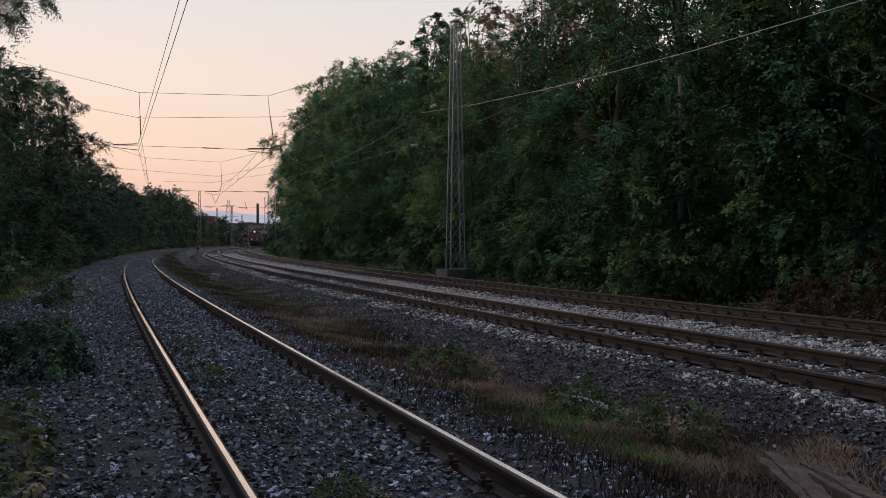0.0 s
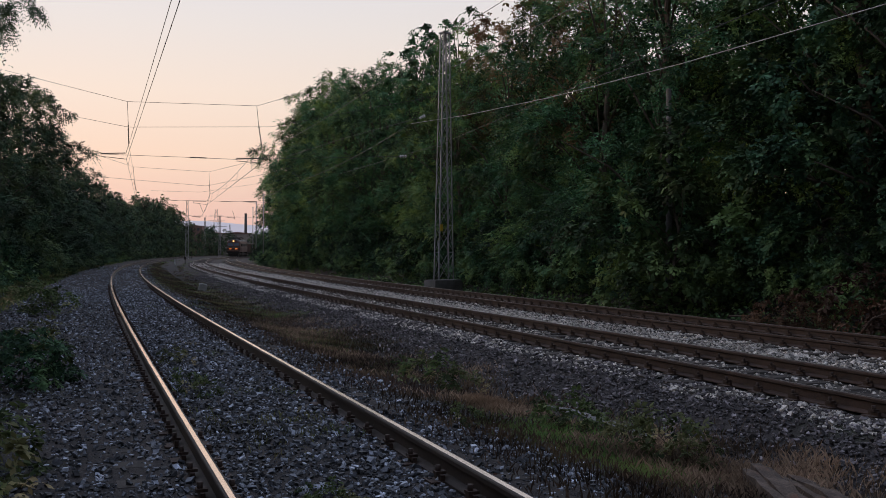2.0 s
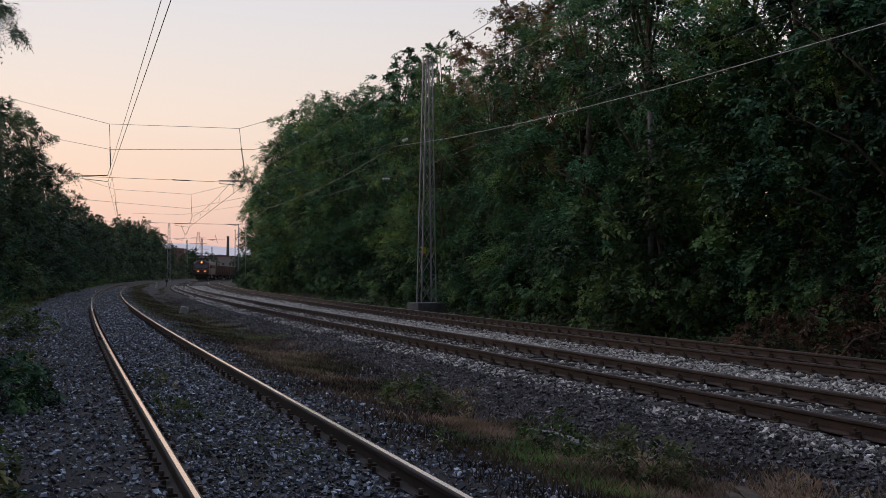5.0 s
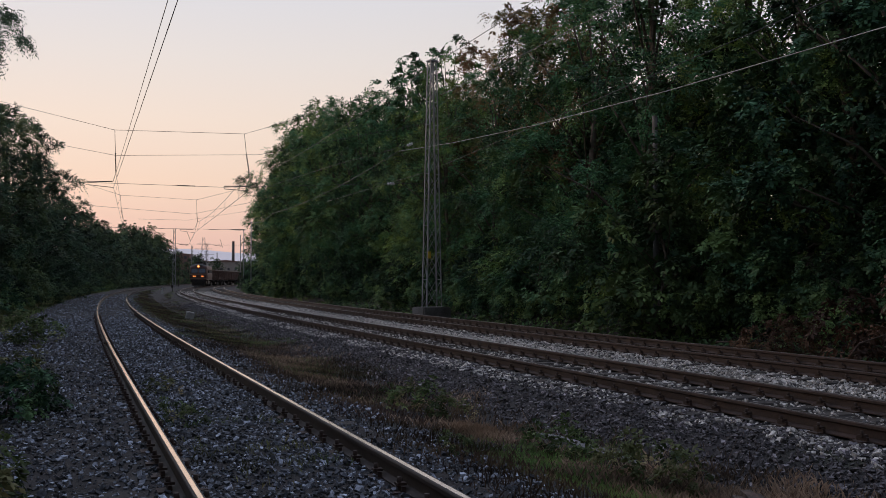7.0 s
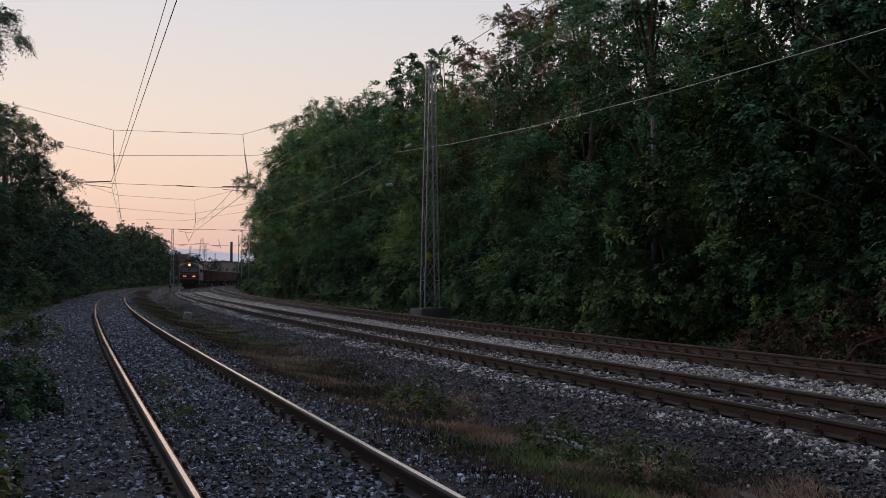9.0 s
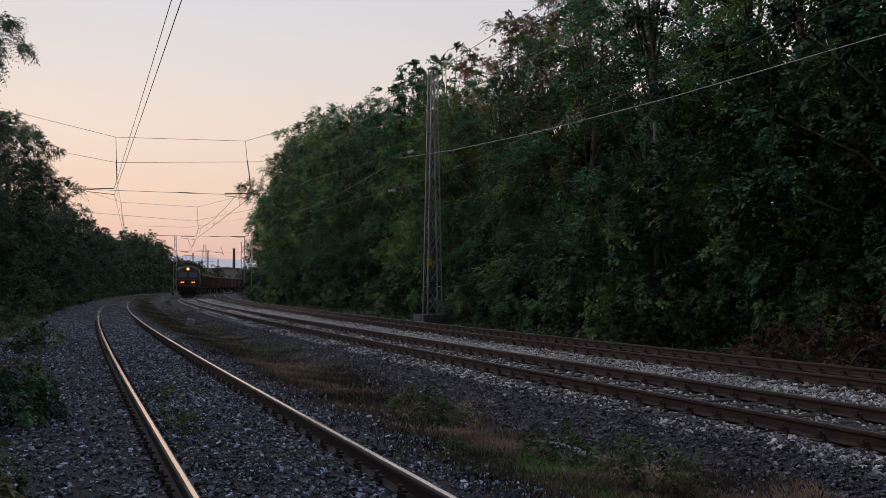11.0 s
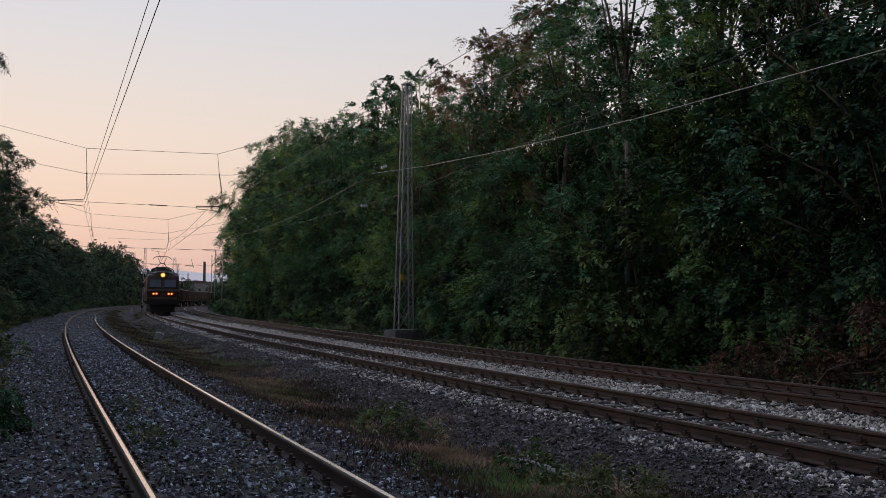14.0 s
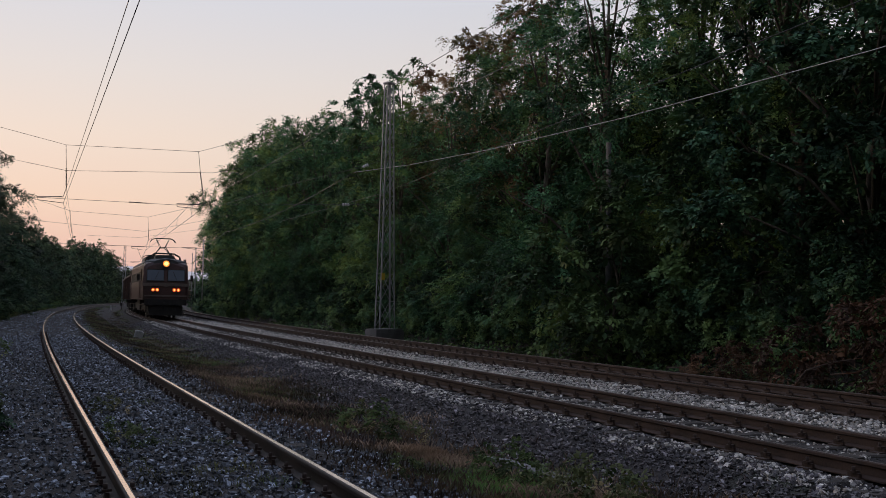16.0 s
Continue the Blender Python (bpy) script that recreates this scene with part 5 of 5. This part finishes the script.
def build_debris():
    r = random.Random(77)
    # two old sleepers lying side by side, split along the grain
    for x, y, rz, ln, tip in ((2.46, 7.05, -3, 1.5, 1.5), (2.72, 7.0, 1, 1.35, -2.0)):
        o = empty("old_sleeper", "rotten weathered wooden sleeper lying in dry grass", "old sleeper", "discarded sleepers")
        for k, (dx, w, h) in enumerate(((-0.085, 0.075, 0.13), (-0.002, 0.078, 0.145), (0.083, 0.07, 0.12))):
            bm = bmesh.new()
            rough_beam(bm, ln * r.uniform(0.9, 1.0), w, h, r)
            part("split_piece", bm, M_OLDWOOD, o).matrix_basis = pose(dx, r.uniform(-0.05, 0.05), 0, 0, 0, r.uniform(-0.6, 0.6))
        o.matrix_basis = pose(x, y, float(ground_height(x, y)) - 0.02, tip, 0, rz)
    bm = bmesh.new()
    rough_beam(bm, 1.75, 0.24, 0.16, r)
    o = tagged(part("broken_beam", bm, M_CONCRETE), "broken grey concrete beam half sunk in grass", "concrete beam")
    o.matrix_basis = pose(1.72, 10.45, float(ground_height(1.72, 10.45)) - 0.11, 2, 8, 28)
    bm = bmesh.new()
    rough_beam(bm, 1.1, 0.30, 0.07, r)
    o = tagged(part("timber_board", bm, M_SLEEPER), "dark tarred timber board beside the rail", "board")
    o.matrix_basis = pose(4.42, 10.1, float(ground_height(4.42, 10.1)) + 0.05, 0, 0, 24)
    bm = bmesh.new()
    box(bm, -0.17, -0.13, 0, 0.17, 0.13, 0.36)
    bmesh.ops.bevel(bm, geom=bm.edges[:], offset=0.035, segments=2, affect="EDGES")
    o = tagged(part("marker_stone", bm, M_LIMEWASH), "small pale concrete marker stone leaning over", "marker stone")
    o.matrix_basis = pose(-9.95, 44.3, -0.30, 6, 14, 20)
    bm = bmesh.new()
    box(bm, -0.09, -0.06, 0, 0.09, 0.06, 0.75)
    bmesh.ops.bevel(bm, geom=bm.edges[:], offset=0.02, segments=1, affect="EDGES")
    o = tagged(part("marker_post", bm, M_PORCELAIN), "short white painted marker post in the grass", "marker post")
    o.matrix_basis = pose(-29.1, 116.0, -0.28, 0, 4, 10)
    for x, y, h in ((-50.0, 213.0, 1.3), (-31.3, 130.0, 0.7)):
        sg = empty("dwarf_signal", "small dark lineside signal post", "signal", "lineside signals")
        bm = bmesh.new()
        rod(bm, (0, 0, -0.3), (0, 0, h), 0.05, n=8)
        part("post", bm, M_BLACK, sg)
        bm = bmesh.new()
        box(bm, -0.13, -0.08, h - 0.1, 0.13, 0.08, h + 0.25)
        part("signal_head", bm, M_BLACK, sg)
        sg.matrix_basis = pose(x, y, -0.25)
    # rail joint
    for d in (-0.753, 0.753):
        x, y, th = at("side", 18.75, d)
        o = empty("fishplate", "bolted steel plates joining two rails", "rail joint", "rail joints")
        for sx in (-1, 1):
            bm = bmesh.new()
            a, b = sorted((sx * 0.014, sx * 0.034))
            box(bm, a, -0.3, 0.04, b, 0.3, 0.115)
            p = part("plate", bm, M_RUST, o)
            for yy in (-0.22, -0.08, 0.08, 0.22):
                bm = bmesh.new()
                rod(bm, (sx * 0.034, yy, 0.078), (sx * 0.055, yy, 0.078), 0.018, n=6)
                part("bolt", bm, M_RUST, p)
        o.matrix_basis = pose(float(x), float(y), 0.0, 0, 0, -math.degrees(float(th)))
    # old pole in the trees
    po = empty("utility_pole", "old grey wooden pole among the trees", "pole")
    bm = bmesh.new()
    tube(bm, [(0, 0, -0.6), (0.02, 0, 3.0), (0, 0, 6.4)], [0.10, 0.09, 0.075], 10)
    part("pole", bm, M_POLE, po)
    bm = bmesh.new()
    rod(bm, (-0.42, -0.05, 4.75), (-0.05, 0, 4.62), 0.02, n=6)
    part("bracket", bm, M_BLACK, po)
    bm = bmesh.new()
    rod(bm, (-0.40, -0.06, 4.55), (-0.46, -0.12, 4.72), 0.02, 0.08, n=14)
    part("lamp_shade", bm, M_LIMEWASH, po, "small pale enamel lamp shade")
    po.matrix_basis = pose(6.62, 28.4, float(ground_height(6.62, 28.4)) - 0.1)
    bm = bmesh.new()
    box(bm, -0.12, -0.08, -0.3, 0.12, 0.08, 0.42)
    bmesh.ops.bevel(bm, geom=bm.edges[:], offset=0.04, segments=2, affect="EDGES")
    o = tagged(part("boundary_stone", bm, M_CONCRETE), "grey rounded concrete boundary stone on the bank", "boundary stone")
    o.matrix_basis = pose(10.2, 24.8, float(ground_height(10.2, 24.8)) + 0.25)
    # bare branches lying on the bank
    for pts, rad in (([(7.55, 17.9, 0.02), (7.75, 17.8, 0.35), (8.15, 17.6, 0.52), (8.7, 17.4, 0.62)], 0.022), ([(8.1, 17.6, 0.3), (8.4, 17.3, 0.35), (8.9, 17.0, 0.62)], 0.014), ([(6.3, 21.5, 0.15), (6.6, 21.4, 0.16), (6.9, 21.3, 0.2)], 0.02)):
        bm = bmesh.new()
        tube(bm, pts, [rad, rad * 0.9] + [rad * 0.5] * (len(pts) - 2), 6)
        tagged(part("bare_branch", bm, M_OLDWOOD), "pale bare branch lying on the bank", "branch", "fallen branches")
    # tall dry stalks
    for x, y, h in ((1.98, 8.35, 0.45), (2.25, 8.0, 0.36), (2.6, 8.6, 0.40), (2.9, 8.9, 0.34), (1.2, 10.9, 0.35), (2.35, 7.6, 0.3), (3.0, 7.9, 0.28)):
        bm = bmesh.new()
        z = float(ground_height(x, y))
        a = r.uniform(0, 6.28)
        tube(bm, [(x, y, z), (x + 0.02 * math.cos(a), y + 0.02 * math.sin(a), z + h * 0.6), (x + 0.1 * math.cos(a), y + 0.1 * math.sin(a), z + h)], [0.004, 0.003, 0.002], 4)
        tagged(part("dry_stalk", bm, M_STRAW), "tall thin dry weed stalk", "weed", "dry stalks")
    weed = build_tree(181, 0.34, 0.30, 0.02, 160, "small bright green weed", M_GRASS, 0.06, 0.09, 2, 9, "weeds between the tracks", 0, 0.5, 0.4, 0, 0.1, "weed", "weed", 0.04, 3)
    spots = ((1.32, 10.1, 1.0), (1.5, 9.75, 0.8), (1.98, 8.75, 1.1), (1.75, 9.2, 0.7), (0.02, 13.0, 1.1), (-0.2, 13.6, 0.9), (0.35, 12.6, 0.8), (-2.55, 10.6, 0.6), (-2.3, 10.4, 0.5), (-2.95, 6.9, 1.1), (-2.75, 6.1, 1.2), (-2.7, 5.6, 1.0), (2.1, 8.3, 0.7),
             (-4.9, 13.0, 1.0), (-5.6, 14.5, 1.3), (-3.3, 13.2, 0.6), (-8.9, 24.0, 1.6), (-9.6, 25.2, 1.8), (-10.5, 27.0, 1.8), (-0.6, 5.75, 0.45), (-0.45, 5.6, 0.4), (0.3, 8.9, 0.5))
    for k, (x, y, sc) in enumerate(spots):
        m = set_at(x, y, k * 77, sc, 0)
        if k:
            copy_thing(weed, m).scale = m.to_scale()
        else:
            weed.matrix_basis = m


build_debris()


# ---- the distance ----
# haze is put into the hills' pale colour and a glow of their own
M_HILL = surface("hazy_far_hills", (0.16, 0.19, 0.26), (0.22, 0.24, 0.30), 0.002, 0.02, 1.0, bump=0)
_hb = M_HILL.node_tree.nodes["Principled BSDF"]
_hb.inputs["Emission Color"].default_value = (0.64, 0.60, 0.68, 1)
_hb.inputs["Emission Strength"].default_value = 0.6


def build_hills():
    bm = bmesh.new()
    xs = np.linspace(-3000, 3000, 121)
    low = [bm.verts.new((x, 3900, -10)) for x in xs]
    mid = [bm.verts.new((x, 4000, 60)) for x in xs]
    top = [bm.verts.new((x, 4100, 112 + 9 * math.sin(x * 0.004) + 5 * math.sin(x * 0.013 + 1))) for x in xs]
    for a, b in ((low, mid), (mid, top)):
        for i in range(120):
            bm.faces.new((a[i], a[i + 1], b[i + 1], b[i])).smooth = True
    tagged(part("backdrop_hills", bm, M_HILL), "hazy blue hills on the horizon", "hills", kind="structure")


build_hills()


# the town beyond the bend
M_BRICK_FAR = surface("far_red_plaster", (0.20, 0.12, 0.11), (0.30, 0.19, 0.17), 0.2, 2, 0.9, bump=0)
M_PALE_FAR = surface("far_pale_plaster", (0.34, 0.32, 0.30), (0.46, 0.43, 0.40), 0.2, 2, 0.9, bump=0)
M_PANE_FAR = surface("far_window", (0.05, 0.055, 0.07), (0.10, 0.11, 0.13), 0.3, 2, 0.3, bump=0)


def far_house(x, y, w, d, h, mat, label, z=-1.0):
    ho = empty("far_building", label, "building", "buildings of the far town")
    bm = bmesh.new()
    box(bm, -w / 2, -d / 2, 0, w / 2, d / 2, h)
    part("wall", bm, mat, ho)
    bm = bmesh.new()
    loop_body(bm, [[(-w / 2 - 0.4, -d / 2 - 0.4, h), (w / 2 + 0.4, -d / 2 - 0.4, h), (0.1, -d / 2 - 0.4, h + w * 0.05), (-0.1, -d / 2 - 0.4, h + w * 0.05)], [(-w / 2 - 0.4, d / 2 + 0.4, h), (w / 2 + 0.4, d / 2 + 0.4, h), (0.1, d / 2 + 0.4, h + w * 0.05), (-0.1, d / 2 + 0.4, h + w * 0.05)]])
    part("roof", bm, M_BRICK_FAR, ho)
    n = max(2, int(w / 4))
    for k in range(n):
        for f in range(max(1, int(h / 3.4))):
            bm = bmesh.new()
            cx, cz = -w / 2 + (k + 0.5) * w / n, 1.4 + f * 3.2
            box(bm, cx - 0.7, -d / 2 - 0.06, cz, cx + 0.7, -d / 2 + 0.02, cz + 1.5)
            part("window", bm, M_PANE_FAR, ho)
    ho.matrix_basis = pose(x, y, z)


def build_town():
    far_house(-138, 600, 9, 10, 17.0, M_BRICK_FAR, "distant reddish block of flats")
    far_house(-120, 640, 26, 14, 13.0, M_PALE_FAR, "long pale distant building with a low roof")
    far_house(-98, 660, 20, 12, 11.5, M_PALE_FAR, "pale distant house above the trees")
    far_house(-150, 720, 30, 12, 14.0, M_PALE_FAR, "pale distant block beyond the tracks")
    far_house(-104, 780, 24, 12, 14.0, M_BRICK_FAR, "reddish distant building among trees")
    ch = empty("chimney", "tall round factory chimney far off", "chimney")
    bm = bmesh.new()
    rod(bm, (0, 0, -5), (0, 0, 42), 1.9, 1.35, n=16)
    part("shaft", bm, M_ROOF, ch)
    bm = bmesh.new()
    rod(bm, (0, 0, 42), (0, 0, 43), 1.5, 1.5, n=16)
    part("rim", bm, M_BRICK_FAR, ch)
    ch.matrix_basis = pose(-200.0, 1100, -1)
    py = empty("power_pylon", "tall steel lattice power pylon far off", "pylon")
    for sx in (-1, 1):
        for sy in (-1, 1):
            bm = bmesh.new()
            rod(bm, (sx * 4, sy * 4, 0), (sx * 0.8, sy * 0.8, 39), 0.2, 0.12, n=4)
            part("leg", bm, M_STEEL, py)
    for z, w in ((24, 9), (29, 7.5), (34, 6)):
        bm = bmesh.new()
        rod(bm, (-w, 0, z), (w, 0, z), 0.15, n=4)
        part("cross_arm", bm, M_STEEL, py)
    bm = bmesh.new()
    for k in range(9):
        z0, z1 = k * 4.3, (k + 1) * 4.3
        w0, w1 = 4 - 3.2 * z0 / 39, 4 - 3.2 * z1 / 39
        rod(bm, (-w0, -w0, z0), (w1, -w1, z1), 0.07, n=4)
        rod(bm, (w0, -w0, z0), (-w1, -w1, z1), 0.07, n=4)
    tagged(part("bracing", bm, M_STEEL, py), kind="stuff")
    py.matrix_basis = pose(-189.5, 900, -1)
    # slim poles beside the running tracks
    pl = empty("line_pole", "slim grey steel pole beside the track", "pole", "line poles")
    bm = bmesh.new()
    rod(bm, (0, 0, -0.5), (0, 0, 8.6), 0.08, 0.055, n=10)
    part("shaft", bm, M_STEEL, pl)
    bm = bmesh.new()
    rod(bm, (-0.10, 0, 8.5), (0.10, 0, 8.5), 0.08, n=8)
    part("cap", bm, M_STEEL, pl)
    x, y, _ = at("outer", 131, 3.1)
    pl.matrix_basis = pose(float(x), float(y), -0.35)
    for s, d in ((112, 3.0), (150, 3.2)):
        x, y, _ = at("outer", s, d)
        copy_thing(pl, pose(float(x), float(y), -0.35))


build_town()


motions()
